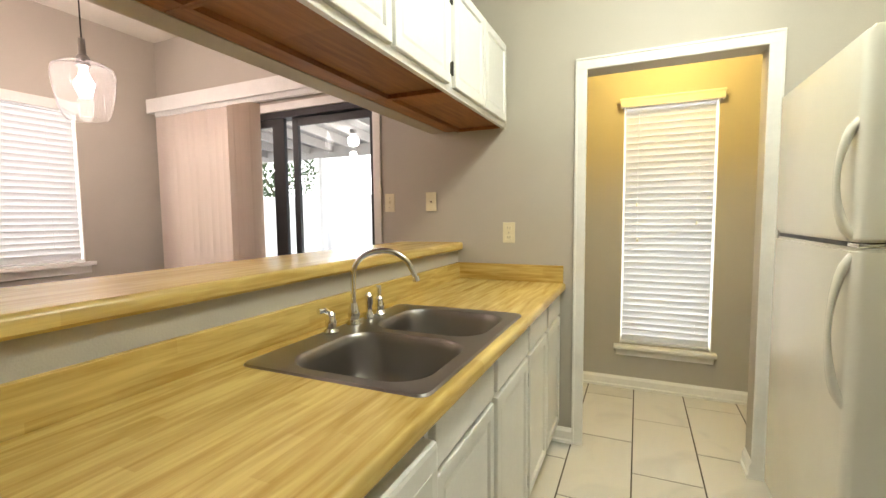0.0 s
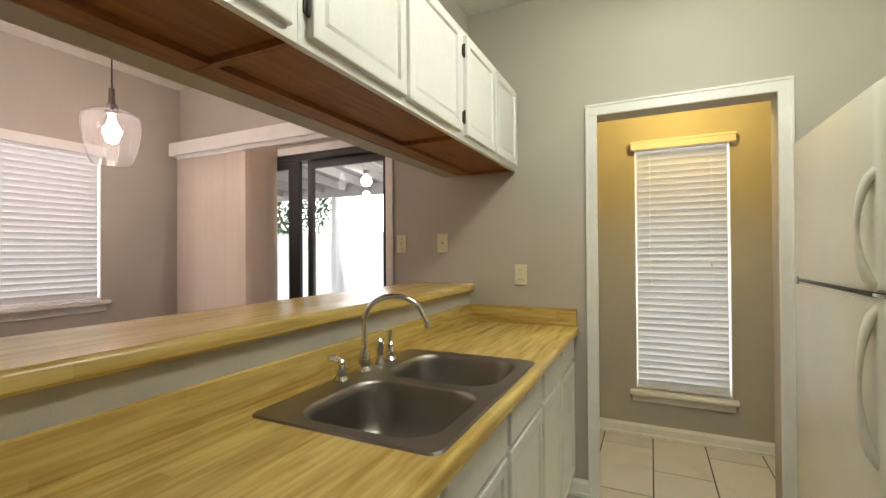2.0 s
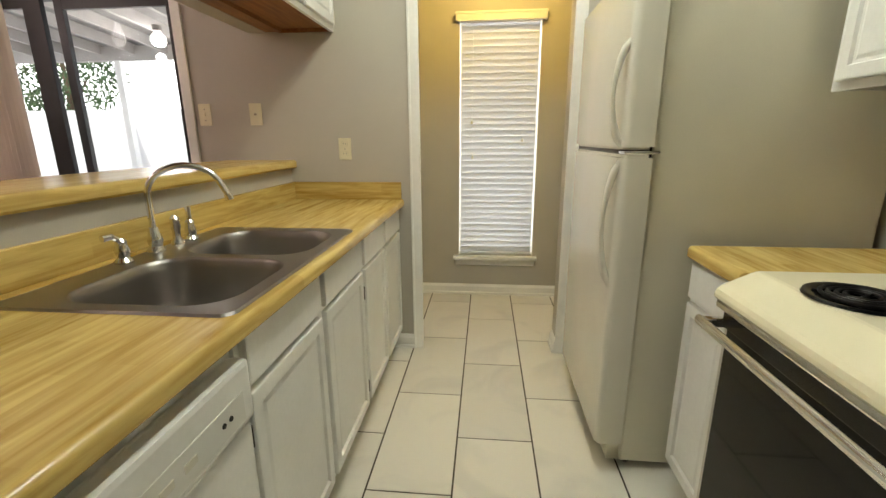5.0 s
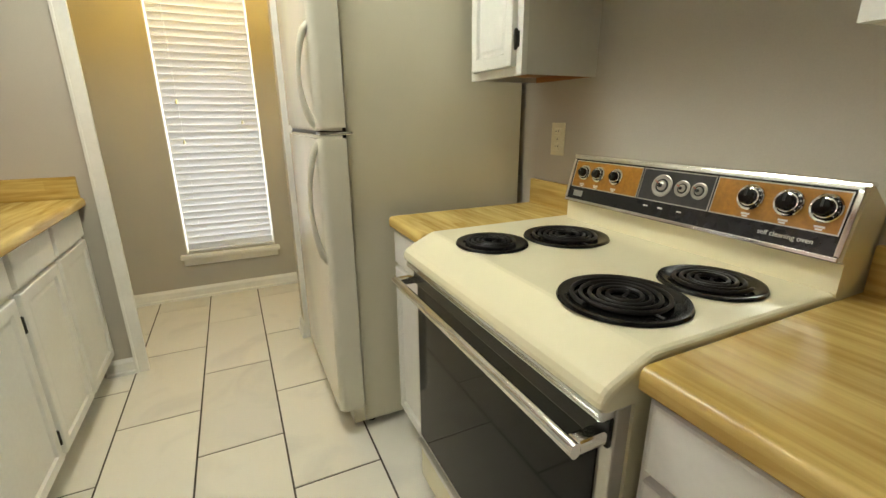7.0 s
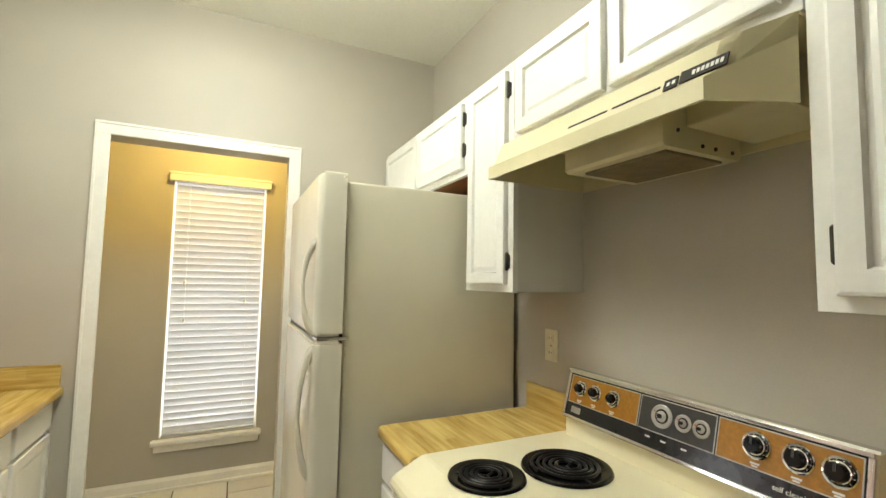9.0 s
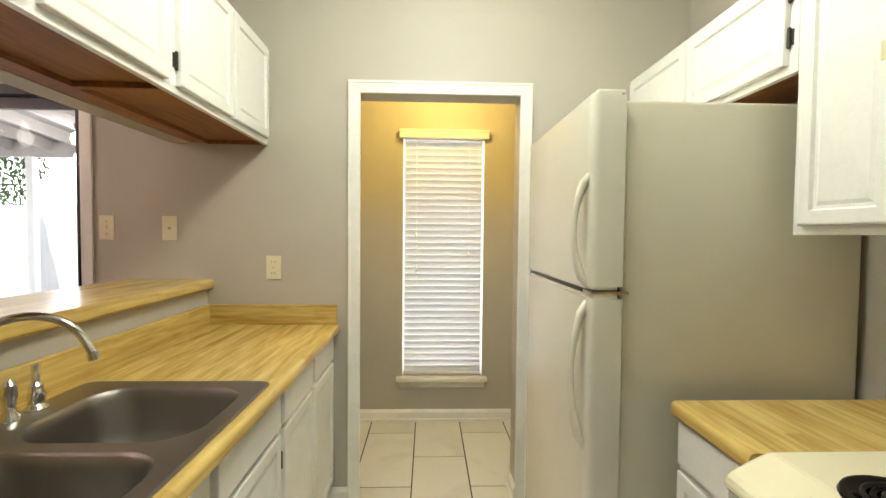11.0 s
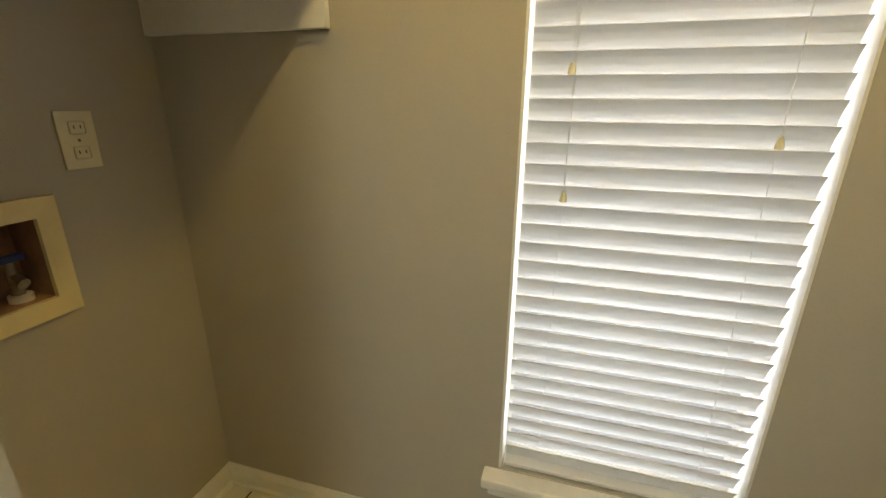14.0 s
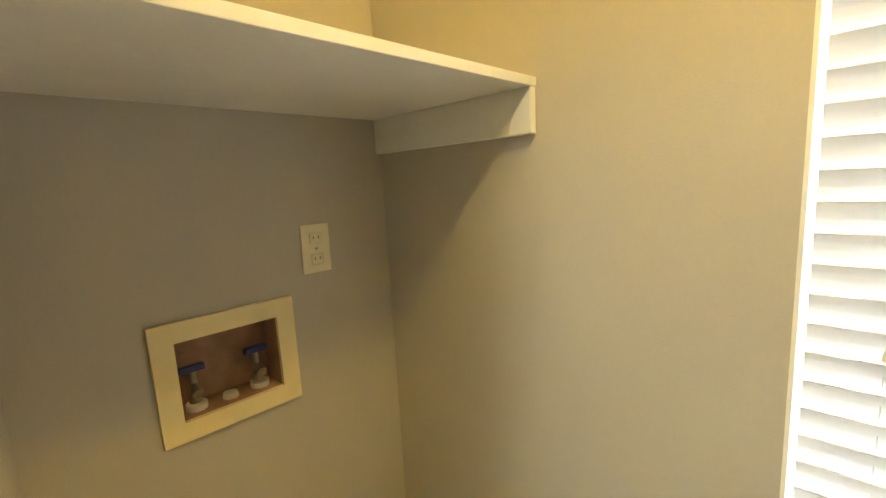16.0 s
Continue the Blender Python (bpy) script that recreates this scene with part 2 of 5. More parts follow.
BRASS = material("valve_metal", (0.35, 0.30, 0.22), 0.35, metal=0.9, vary=0.2, scale=40)
BACKDROP = glow("bright_outdoors", (1.0, 1.0, 1.0), 5.0)
BACKDROP_W = glow("bright_outdoors_window", (0.94, 0.97, 1.0), 2.2)


# ---- mesh helpers ----
ORIGIN = {}


def thing(name, at, label, category, group="", kind=""):
    e = new(name)
    e.empty_display_size = 0.05
    e.location = at
    ORIGIN[e] = Vector(at)
    return tagged(e, label, category, group, kind)


def part(name, bm, mat, parent=None, label="", smooth=False):
    """Link a bmesh, built in world coordinates, as one mesh object under a thing or a part."""
    me = bpy.data.meshes.new(name)
    o = ORIGIN[parent] if parent else Vector((0, 0, 0))
    bmesh.ops.translate(bm, verts=bm.verts, vec=-o)
    bmesh.ops.recalc_face_normals(bm, faces=bm.faces)
    if smooth:
        for f in bm.faces:
            f.smooth = True
    bm.to_mesh(me)
    bm.free()
    if smooth:
        me.set_sharp_from_angle(angle=radians(35))
    me.materials.append(mat)
    ob = new(name, me)
    if parent:
        ob.parent = parent
    ORIGIN[ob] = o
    return tagged(ob, label)


def structure(name, bm, mat, label, category):
    ob = part(name, bm, mat)
    return tagged(ob, label, category, kind="structure")


def box(bm, x0, x1, y0, y1, z0, z1, bevel=0.0, seg=2):
    m = Matrix.LocRotScale(((x0 + x1) / 2, (y0 + y1) / 2, (z0 + z1) / 2), None, (abs(x1 - x0), abs(y1 - y0), abs(z1 - z0)))
    made = bmesh.ops.create_cube(bm, size=1, matrix=m)["verts"]
    if bevel:
        edges = list({e for v in made for e in v.link_edges})
        bmesh.ops.bevel(bm, geom=edges, offset=bevel, segments=seg, affect="EDGES", profile=0.6)
    return bm


def boxes(*rows, bevel=0.0):
    bm = bmesh.new()
    for r in rows:
        box(bm, *r, bevel=bevel)
    return bm


def one(x0, x1, y0, y1, z0, z1, bevel=0.0, seg=2):
    return box(bmesh.new(), x0, x1, y0, y1, z0, z1, bevel, seg)


def frame_of(origin, u, v, w):
    m = Matrix.Identity(4)
    for c, axis in enumerate((u, v, w)):
        for r in range(3):
            m[r][c] = axis[r]
    m.translation = Vector(origin)
    return m


def extrude_profile(bm, points, axis_from, axis_to, place):
    """A closed outline swept straight; place(p, a) gives the world position of outline point p at a."""
    rows = [[bm.verts.new(place(p, a)) for p in points] for a in (axis_from, axis_to)]
    k = len(points)
    for i in range(k):
        bm.faces.new((rows[0][i], rows[0][(i + 1) % k], rows[1][(i + 1) % k], rows[1][i]))
    bm.faces.new(rows[0])
    bm.faces.new(list(reversed(rows[1])))
    return bm


def tube(bm, points, r, sides=10, closed=False, cap=True):
    pts = [Vector(p) for p in points]
    k = len(pts)
    radii = r if isinstance(r, (list, tuple)) else [r] * k
    rings, side = [], None
    for i, p in enumerate(pts):
        a = pts[(i - 1) % k] if closed or i else p
        b = pts[(i + 1) % k] if closed or i < k - 1 else p
        d = (b - a).normalized()
        if side is None:
            side = d.orthogonal().normalized()
        side = (side - d * side.dot(d)).normalized()
        up = d.cross(side)
        rings.append([bm.verts.new(p + radii[i] * (math.cos(t) * side + math.sin(t) * up)) for t in (2 * math.pi * j / sides for j in range(sides))])
    for i in range(k if closed else k - 1):
        a, b = rings[i], rings[(i + 1) % k]
        for j in range(sides):
            bm.faces.new((a[j], a[(j + 1) % sides], b[(j + 1) % sides], b[j]))
    if cap and not closed:
        bm.faces.new(list(reversed(rings[0])))
        bm.faces.new(rings[-1])
    return bm


def revolve(bm, profile, m, sides=24):
    """Profile of (radius, height) turned round the local z of m."""
    rings = []
    for r, h in profile:
        rings.append([bm.verts.new(m @ Vector((max(r, 1e-4) * math.cos(2 * math.pi * j / sides), max(r, 1e-4) * math.sin(2 * math.pi * j / sides), h))) for j in range(sides)])
    for a, b in zip(rings, rings[1:]):
        for j in range(sides):
            bm.faces.new((a[j], a[(j + 1) % sides], b[(j + 1) % sides], b[j]))
    return bm


def panel_door(m, w, h, thick=0.019, rail=0.05, flat=False):
    """A cabinet door or drawer front in the frame m: u along its width, v up, w out of the cabinet."""
    bm = bmesh.new()
    bmesh.ops.create_cube(bm, size=1, matrix=Matrix.LocRotScale((w / 2, h / 2, thick / 2), None, (w, h, thick)))
    front = max(bm.faces, key=lambda f: f.calc_center_median().z)
    edges = list(front.edges)
    bmesh.ops.bevel(bm, geom=edges, offset=0.006, segments=2, affect="EDGES", profile=0.6)
    if not flat:
        front = max(bm.faces, key=lambda f: (round(f.calc_center_median().z, 4), f.calc_area()))
        bmesh.ops.inset_region(bm, faces=[front], thickness=rail - 0.006, depth=0)
        bmesh.ops.inset_region(bm, faces=[front], thickness=0.006, depth=-0.009)
        bmesh.ops.inset_region(bm, faces=[front], thickness=0.012, depth=0.0)
        bmesh.ops.inset_region(bm, faces=[front], thickness=0.014, depth=0.004)
    bmesh.ops.transform(bm, matrix=m, verts=bm.verts)
    return bm


def hinge(m):
    """A small surface hinge with its knuckle and finial tips, upright in the frame m."""
    bm = bmesh.new()
    tube(bm, [(0, -0.03, 0.006), (0, -0.026, 0.006), (0, 0.026, 0.006), (0, 0.03, 0.006)], [0.002, 0.0055, 0.0055, 0.002], 8)
    box(bm, -0.011, -0.001, -0.022, 0.022, 0, 0.004)
    bmesh.ops.transform(bm, matrix=m, verts=bm.verts)
    return bm


# ---- sizes of the place ----
W = 2.61        # kitchen side of the wall with the doorway
WB = 2.747      # laundry side of the same wall
L = 3.585       # window wall of the laundry
E = 1.59        # range wall
CEIL_Z = 2.775
DOOR_L, DOOR_R, DOOR_Z = -0.090, 0.740, 2.06
LX = -0.85      # end wall of the laundry
DX = -3.56      # window wall of the dining room
SOUTH = -1.9

# ---- structure ----
structure("wall_north", boxes(
    (-3.70, -3.42, W, WB, 0, CEIL_Z), (-3.42, -1.395, W, WB, 2.07, CEIL_Z), (-1.395, DOOR_L, W, WB, 0, CEIL_Z),
    (DOOR_L, DOOR_R, W, WB, DOOR_Z, CEIL_Z), (DOOR_R, E + 0.1, W, WB, 0, CEIL_Z)), PAINT, "smooth greige painted wall with a cased doorway", "wall")
structure("wall_east", one(E, E + 0.1, SOUTH, W, 0, CEIL_Z), PAINT, "greige painted wall behind the range", "wall")
structure("wall_south", one(-3.70, E + 0.1, SOUTH - 0.1, SOUTH, 0, CEIL_Z), PAINT, "plain greige painted wall", "wall")
structure("wall_dining", boxes(
    (DX - 0.14, DX, SOUTH, 0.95, 0, CEIL_Z), (DX - 0.14, DX, 0.95, 2.0, 0, 0.985), (DX - 0.14, DX, 0.95, 2.0, 2.10, CEIL_Z),
    (DX - 0.14, DX, 2.0, W, 0, CEIL_Z)), PAINT, "greige painted dining room wall with a window", "wall")
structure("wall_header", boxes((-0.968, -0.872, -1.2, W, 1.80, 1.85), (-0.968, -0.80, -1.2, W, 1.85, CEIL_Z)), PAINT, "painted wall above the serving opening", "wall")
structure("half_wall", one(-1.03, -0.80, -1.2, W, 0, 1.09), PAINT, "painted half wall under the raised bar", "wall")
structure("wall_stub", one(-1.03, -0.80, SOUTH, -1.2, 0, CEIL_Z), PAINT, "plain greige painted wall", "wall")
BY0, BY1, BZ0, BZ1 = 2.958, 3.265, 0.842, 1.104
bm = bmesh.new()
grid = [[bm.verts.new((LX, y, z)) for z in (0, BZ0 + 0.04, BZ1 - 0.04, 2.5)] for y in (WB, BY0 + 0.04, BY1 - 0.04, L)]
flat = [bm.faces.new((grid[i][j], grid[i + 1][j], grid[i + 1][j + 1], grid[i][j + 1])) for i in range(3) for j in range(3) if (i, j) != (1, 1)]
up = bmesh.ops.extrude_face_region(bm, geom=flat)["geom"]
bmesh.ops.translate(bm, verts=[v for v in up if isinstance(v, bmesh.types.BMVert)], vec=(-0.1, 0, 0))
structure("wall_laundry_end", bm, PAINT, "painted end wall of the laundry closet", "wall")
structure("wall_laundry_far", one(E, E + 0.1, WB, L, 0, 2.5), PAINT, "painted wall of the laundry closet", "wall")
WX0, WX1, WZ0, WZ1 = 0.10, 0.69, 0.335, 2.085
structure("wall_laundry_window", boxes(
    (LX - 0.1, WX0, L, L + 0.14, 0, 2.5), (WX1, E + 0.1, L, L + 0.14, 0, 2.5), (WX0, WX1, L, L + 0.14, 0, WZ0), (WX0, WX1, L, L + 0.14, WZ1, 2.5)),
    PAINT, "greige painted wall with a narrow window", "wall")
structure("ceiling", one(-3.70, E + 0.1, SOUTH - 0.1, WB, CEIL_Z, CEIL_Z + 0.1), CEIL, "pale textured ceiling", "ceiling")
structure("ceiling_laundry", one(LX - 0.1, E + 0.1, WB, L + 0.14, 2.5, 2.6), CEIL, "pale closet ceiling", "ceiling")
floor = structure("floor", one(-1.03, E + 0.1, SOUTH - 0.1, L + 0.14, -0.1, -0.0025), GROUT, "pale rectangular floor tiles with dark grout", "floor")
structure("floor_dining", one(-3.70, -1.03, SOUTH - 0.1, W, -0.1, -0.004), CARPET, "plain dining room floor", "floor")


def casing():
    bm = bmesh.new()
    w, d = 0.056, 0.016
    for x0, x1 in ((DOOR_L - 0.021, DOOR_L + 0.038), (DOOR_R - 0.004, DOOR_R + w)):
        box(bm, x0, x1, W - d, W - 0.001, 0, DOOR_Z + w, 0.004)
        o = x0 if x0 < 0 else x1
        box(bm, o - (0.0 if x0 < 0 else 0.012), o + (0.012 if x0 < 0 else 0.0), W - d - 0.005, W - d + 0.002, 0, DOOR_Z + w, 0.002)
    box(bm, DOOR_L - 0.021, DOOR_R + w, W - d - 0.001, W - 0.0015, DOOR_Z - 0.004, DOOR_Z + w, 0.004)
    box(bm, DOOR_L - 0.021, DOOR_R + w, W - d - 0.006, W - d + 0.002, DOOR_Z + w - 0.012, DOOR_Z + w, 0.002)
    return bm


structure("trim_doorway", casing(), TRIM, "white painted casing round the doorway", "door casing")


def skirting(points, inward, h=0.085, t=0.014):
    """Moulded baseboard along straight runs (x0, y0, x1, y1), with the side that it stands out to."""
    bm = bmesh.new()
    prof = [(0, 0), (t + 0.008, 0), (t + 0.008, 0.016), (t, 0.022), (t, h - 0.02), (t * 0.45, h - 0.006), (t * 0.3, h), (0, h)]
    for (x0, y0, x1, y1), (nx, ny) in zip(points, inward):
        extrude_profile(bm, prof, 0.0, 1.0, lambda p, a: (x0 + (x1 - x0) * a + nx * p[0], y0 + (y1 - y0) * a + ny * p[0], p[1]))
    return bm


structure("baseboard_laundry", skirting(
    [(LX, L, E, L), (LX, WB, LX, L), (LX, WB, DOOR_L, WB)], [(0, -1), (1, 0), (0, 1)]), TRIM, "white moulded baseboard in the laundry closet", "baseboard")
structure("baseboard_kitchen", skirting(
    [(-0.235, W, DOOR_L - 0.021, W), (DOOR_R + 0.056, W, E, W)], [(0, -1), (0, -1)]), TRIM, "white moulded baseboard beside the doorway", "baseboard")
structure("baseboard_jamb", skirting(
    [(DOOR_R, W - 0.016, DOOR_R, WB)], [(-1, 0)]), TRIM, "short white baseboard on the door jamb", "baseboard")


# ---- windows ----
def blind(name, origin, u, out, width, z0, z1, pitch, depth, tilt, label, mat):
    """A horizontal slat blind with head rail, cords, ladder tapes and bottom rail; out points into the room."""
    m = frame_of(origin, u, (0, 0, 1), out)
    place = m @ Vector((width / 2, z0, 0))
    b = thing(name, place, label, "window blind")
    bm = one(0, width, z1 - 0.04, z1, -0.02, 0.02, 0.003)
    bmesh.ops.transform(bm, matrix=m, verts=bm.verts)
    part("head_rail", bm, mat, b)
    bm = one(0.002, width - 0.002, z0 + 0.002, z0 + 0.014, -0.024, 0.024, 0.004)
    bmesh.ops.transform(bm, matrix=m, verts=bm.verts)
    part("bottom_rail", bm, mat, b)
    bm = bmesh.new()
    c, s = math.cos(tilt), math.sin(tilt)
    n = 5
    outline = []
    for i in range(n):
        q = -0.5 + i / (n - 1)
        outline.append((q * depth, 0.003 * (1 - 4 * q * q) + 0.0012))
    for i in reversed(range(n)):
        q = -0.5 + i / (n - 1)
        outline.append((q * depth, 0.003 * (1 - 4 * q * q) - 0.0012))
    extrude_profile(bm, outline, 0.004, width - 0.004, lambda p, a: m.to_3x3() @ Vector((a, p[0] * s + p[1] * c, p[0] * c - p[1] * s)))
    bmesh.ops.recalc_face_normals(bm, faces=bm.faces)
    plain = len(bm.faces)
    for q in (0.030, width - 0.038):
        extrude_profile(bm, [(-0.006, 0.0052), (0.006, 0.0052), (0.006, 0.0034), (-0.006, 0.0034)], q, q + 0.008,
                        lambda p, a: m.to_3x3() @ Vector((a, p[0] * s + p[1] * c, p[0] * c - p[1] * s)))
    bm.faces.ensure_lookup_table()
    for f in bm.faces[plain:]:
        f.material_index = 1
    me = bpy.data.meshes.new("slat")
    bm.to_mesh(me)
    bm.free()
    me.materials.append(mat)
    me.materials.append(PANEL_GREY)
    count = int((z1 - 0.03 - z0 - 0.038) / pitch) + 1
    rng = random.Random(4)
    for i in range(count):
        ob = new("slat", me)
        ob.parent = b
        at = m @ Vector((0, z0 + 0.038 + i * pitch, 0)) - place
        ob.matrix_basis = Matrix.Translation(at) @ pose(0, 0, 0, 0, rng.uniform(-0.05, 0.05), rng.uniform(-0.05, 0.05))
    for q in (0.16, 0.84):
        bm = bmesh.new()
        tube(bm, [m @ Vector((width * q, z0 + 0.02, 0.0)), m @ Vector((width * q, z1 - 0.02, 0.0))], 0.0011, 6)
        part("ladder_cord", bm, mat, b)
    return b, m


def window_unit(name, axis, a0, a1, z0, z1, plane, into, label):
    """Sash frame and glass set deep in the wall."""
    w = thing(name, (((a0 + a1) / 2), plane, z0) if axis == "x" else (plane, (a0 + a1) / 2, z0), label, "window", kind="structure")

    def bar(p0, p1, q0, q1, d0, d1):
        if axis == "x":
            return one(p0, p1, plane + d0 * into, plane + d1 * into, q0, q1)
        return one(plane + d0 * into, plane + d1 * into, p0, p1, q0, q1)
    f = 0.016
    mid = (z0 + z1) / 2
    for p0, p1, q0, q1 in ((a0, a0 + f, z0, z1), (a1 - f, a1, z0, z1), (a0 + f, a1 - f, z0, z0 + f), (a0 + f, a1 - f, z1 - f, z1), (a0 + f, a1 - f, mid - 0.018, mid + 0.018)):
        part("window_frame", bar(p0, p1, q0, q1, 0.09, 0.13), TRIM, w)
    for p0, p1 in ((a0 - 0.001, a0 + 0.006), (a1 - 0.006, a1 + 0.001)):
        part("jamb_liner", bar(p0, p1, z0, z1, 0.002, 0.09), TRIM, w)
    for q0, q1 in ((z0 + f, mid - 0.018), (mid + 0.018, z1 - f)):
        p = part("window_glass", bar(a0 + f, a1 - f, q0, q1, 0.105, 0.111), GLASS, w)
        p.visible_shadow = False
    return w


w1 = window_unit("window_1", "x", WX0, WX1, WZ0, WZ1, L, 1, "narrow white framed sash window behind a slat blind")
b1, m1 = blind("slat_blind", (WX0 + 0.0105, L + 0.032, 0), (1, 0, 0), (0, -1, 0), WX1 - WX0 - 0.021, WZ0 + 0.004, WZ1, 0.0452, 0.056, radians(66),
               "white slat blind, slats nearly closed, in the laundry window", SLAT)
for x, z in ((0.197, 1.362), (0.575, 1.232), (0.204, 1.108)):
    bm = bmesh.new()
    revolve(bm, [(0.0, 0.024), (0.004, 0.022), (0.0075, 0.008), (0.008, 0.0), (0.0, -0.002)], pose(x, L - 0.008, z - 0.012), 12)
    part("cord_tassel", bm, IVORY, b1, "small ivory cord tassel", smooth=True)
    bm = bmesh.new()
    tube(bm, [(x, L - 0.008, z + 0.01), (x, L - 0.004, 2.02)], 0.0008, 5)
    part("pull_cord", bm, SLAT, b1)
bm = one(WX0 - 0.022, WX1 + 0.026, L - 0.045, L - 0.03, 2.048, 2.112, 0.004)
box(bm, WX0 - 0.022, WX0 - 0.008, L - 0.032, L - 0.001, 2.048, 2.112, 0.003)
box(bm, WX1 + 0.012, WX1 + 0.026, L - 0.032, L - 0.001, 2.048, 2.112, 0.003)
box(bm, WX0 - 0.026, WX1 + 0.03, L - 0.049, L - 0.03, 2.094, 2.108, 0.003)
part("valance", bm, WHITE, b1, "white painted valance board")
bm = one(WX0 - 0.040, WX1 + 0.030, L - 0.05, L + 0.08, 0.300, 0.331, 0.008)
part("window_sill", bm, TRIM, w1)
bm = one(WX0 - 0.025, WX1 + 0.015, L - 0.018, L - 0.001, 0.250, 0.300, 0.005)
part("apron", bm, TRIM, w1)

w2 = window_unit("window_2", "y", 0.95, 2.0, 0.985, 2.10, DX, -1, "white framed dining room window behind a slat blind")
b2, m2 = blind("slat_blind", (DX - 0.02, 0.96, 0), (0, 1, 0), (1, 0, 0), 1.03, 0.99, 2.10, 0.043, 0.054, radians(67), "white slat blind, slats closed, in the dining window", SLAT)
bm = one(DX + 0.012, DX + 0.03, 0.93, 2.02, 2.07, 2.14, 0.004)
part("valance", bm, WHITE, b2)
part("window_sill", one(DX - 0.06, DX + 0.05, 0.90, 2.05, 0.955, 0.985, 0.006), TRIM, w2)
part("apron", one(DX + 0.001, DX + 0.016, 0.92, 2.03, 0.90, 0.955, 0.004), TRIM, w2)

# ---- sliding patio door ----
SX0, SX1, SZ1 = -3.42, -1.395, 2.07
sl = thing("door_1", ((SX0 + SX1) / 2, W, 0), "dark bronze framed sliding glass patio door", "patio door", kind="structure")
for r in ((SX0, SX0 + 0.04, 0, SZ1), (SX1 - 0.035, SX1, 0, SZ1), (SX0, SX1, SZ1 - 0.045, SZ1), (SX0, SX1, 0, 0.04)):
    part("frame", one(r[0], r[1], W + 0.01, WB - 0.01, r[2], r[3], 0.003), BRONZE, sl)
for nm, x0, x1, y in (("sliding_panel", SX0 + 0.04, -2.19, W + 0.028), ("fixed_panel", -2.145, SX1 - 0.035, W + 0.068)):
    bm = boxes((x0, x0 + (0.07 if nm == "sliding_panel" else 0.05), y, y + 0.03, 0.04, SZ1 - 0.045), (x1 - (0.11 if nm == "sliding_panel" else 0.03), x1, y, y + 0.03, 0.04, SZ1 - 0.045),
               (x0, x1, y + 0.002, y + 0.028, 0.04, 0.12), (x0, x1, y + 0.002, y + 0.028, SZ1 - 0.10, SZ1 - 0.045))
    p = part(nm, bm, BRONZE, sl)
    g = part("pane", one(x0 + 0.03, x1 - 0.03, y + 0.012, y + 0.018, 0.1, SZ1 - 0.08), GLASS, p)
    g.visible_shadow = False
structure("trim_patio_door", boxes((SX1, SX1 + 0.055, W - 0.014, W - 0.001, 0, SZ1 + 0.055), (SX0, SX1, W - 0.014, W - 0.001, SZ1, SZ1 + 0.055), bevel=0.003), TRIM, "white casing round the patio door", "door casing")

vb = thing("vertical_blind", (-2.95, W - 0.06, 0.03), "cream vertical blind drawn to one side of the patio door", "window blind")
part("valance", boxes((-3.515, -1.45, W - 0.125, W - 0.112, 2.165, 2.275), (-3.515, -3.50, W - 0.112, W - 0.016, 2.165, 2.275), bevel=0.003), WHITE, vb, "white valance board")
part("track", one(-3.48, -1.47, W - 0.08, W - 0.04, 2.14, 2.18), WHITE, vb)
rng = random.Random(8)
for i in range(20):
    x = -3.44 + i * 0.077 if i < 11 else -2.60 + (i - 11) * 0.027
    turn = rng.uniform(14, 26) if i < 11 else rng.uniform(60, 74)
    bm = bmesh.new()
    prof = [(q * 0.089, 0.006 * (1 - 4 * q * q) + s) for s, qs in ((0.0007, (-0.5, -0.25, 0, 0.25, 0.5)), (-0.0007, (0.5, 0.25, 0, -0.25, -0.5))) for q in qs]
    m = pose(x, W - 0.06, 0, 0, 0, turn)
    extrude_profile(bm, prof, 0.05, 2.14, lambda p, a: m @ Vector((p[0], p[1], a)))
    part("vane", bm, SLAT_SHEET, vb)

# ---- pendant lamp in the dining room ----
PX, PY, PZ = -2.68, 1.62, 1.865
pl = thing("pendant_lamp", (PX, PY, CEIL_Z), "clear glass pendant lamp, lit, hanging from the ceiling", "pendant lamp")
bm = bmesh.new()
revolve(bm, [(0.0, 0.0), (0.06, 0.0), (0.06, -0.015), (0.012, -0.03), (0.0, -0.03)], pose(PX, PY, CEIL_Z), 20)
part("canopy", bm, STEEL, pl, smooth=True)
bm = bmesh.new()
tube(bm, [(PX, PY, CEIL_Z - 0.03), (PX, PY, PZ + 0.43)], 0.004, 8)
part("cord", bm, BLACK, pl)
bm = bmesh.new()
revolve(bm, [(0.0, 0.31), (0.011, 0.31), (0.013, 0.25), (0.022, 0.24), (0.024, 0.205), (0.0, 0.205)], pose(PX, PY, PZ) @ Matrix.Scale(1.45, 4), 18)
part("socket", bm, STEEL, pl, "brushed steel socket", smooth=True)
bm = bmesh.new()
revolve(bm, [(0.026, 0.222), (0.075, 0.212), (0.098, 0.195), (0.104, 0.17), (0.098, 0.11), (0.085, 0.04), (0.072, 0.008), (0.066, 0.0),
             (0.0645, 0.001), (0.070, 0.009), (0.083, 0.041), (0.096, 0.11), (0.102, 0.17), (0.096, 0.193), (0.074, 0.21), (0.026, 0.220)], pose(PX, PY, PZ) @ Matrix.Scale(1.45, 4), 32)
sh = part("shade", bm, SHADE, pl, "clear glass shade", smooth=True)
sh.visible_shadow = False
bm = bmesh.new()
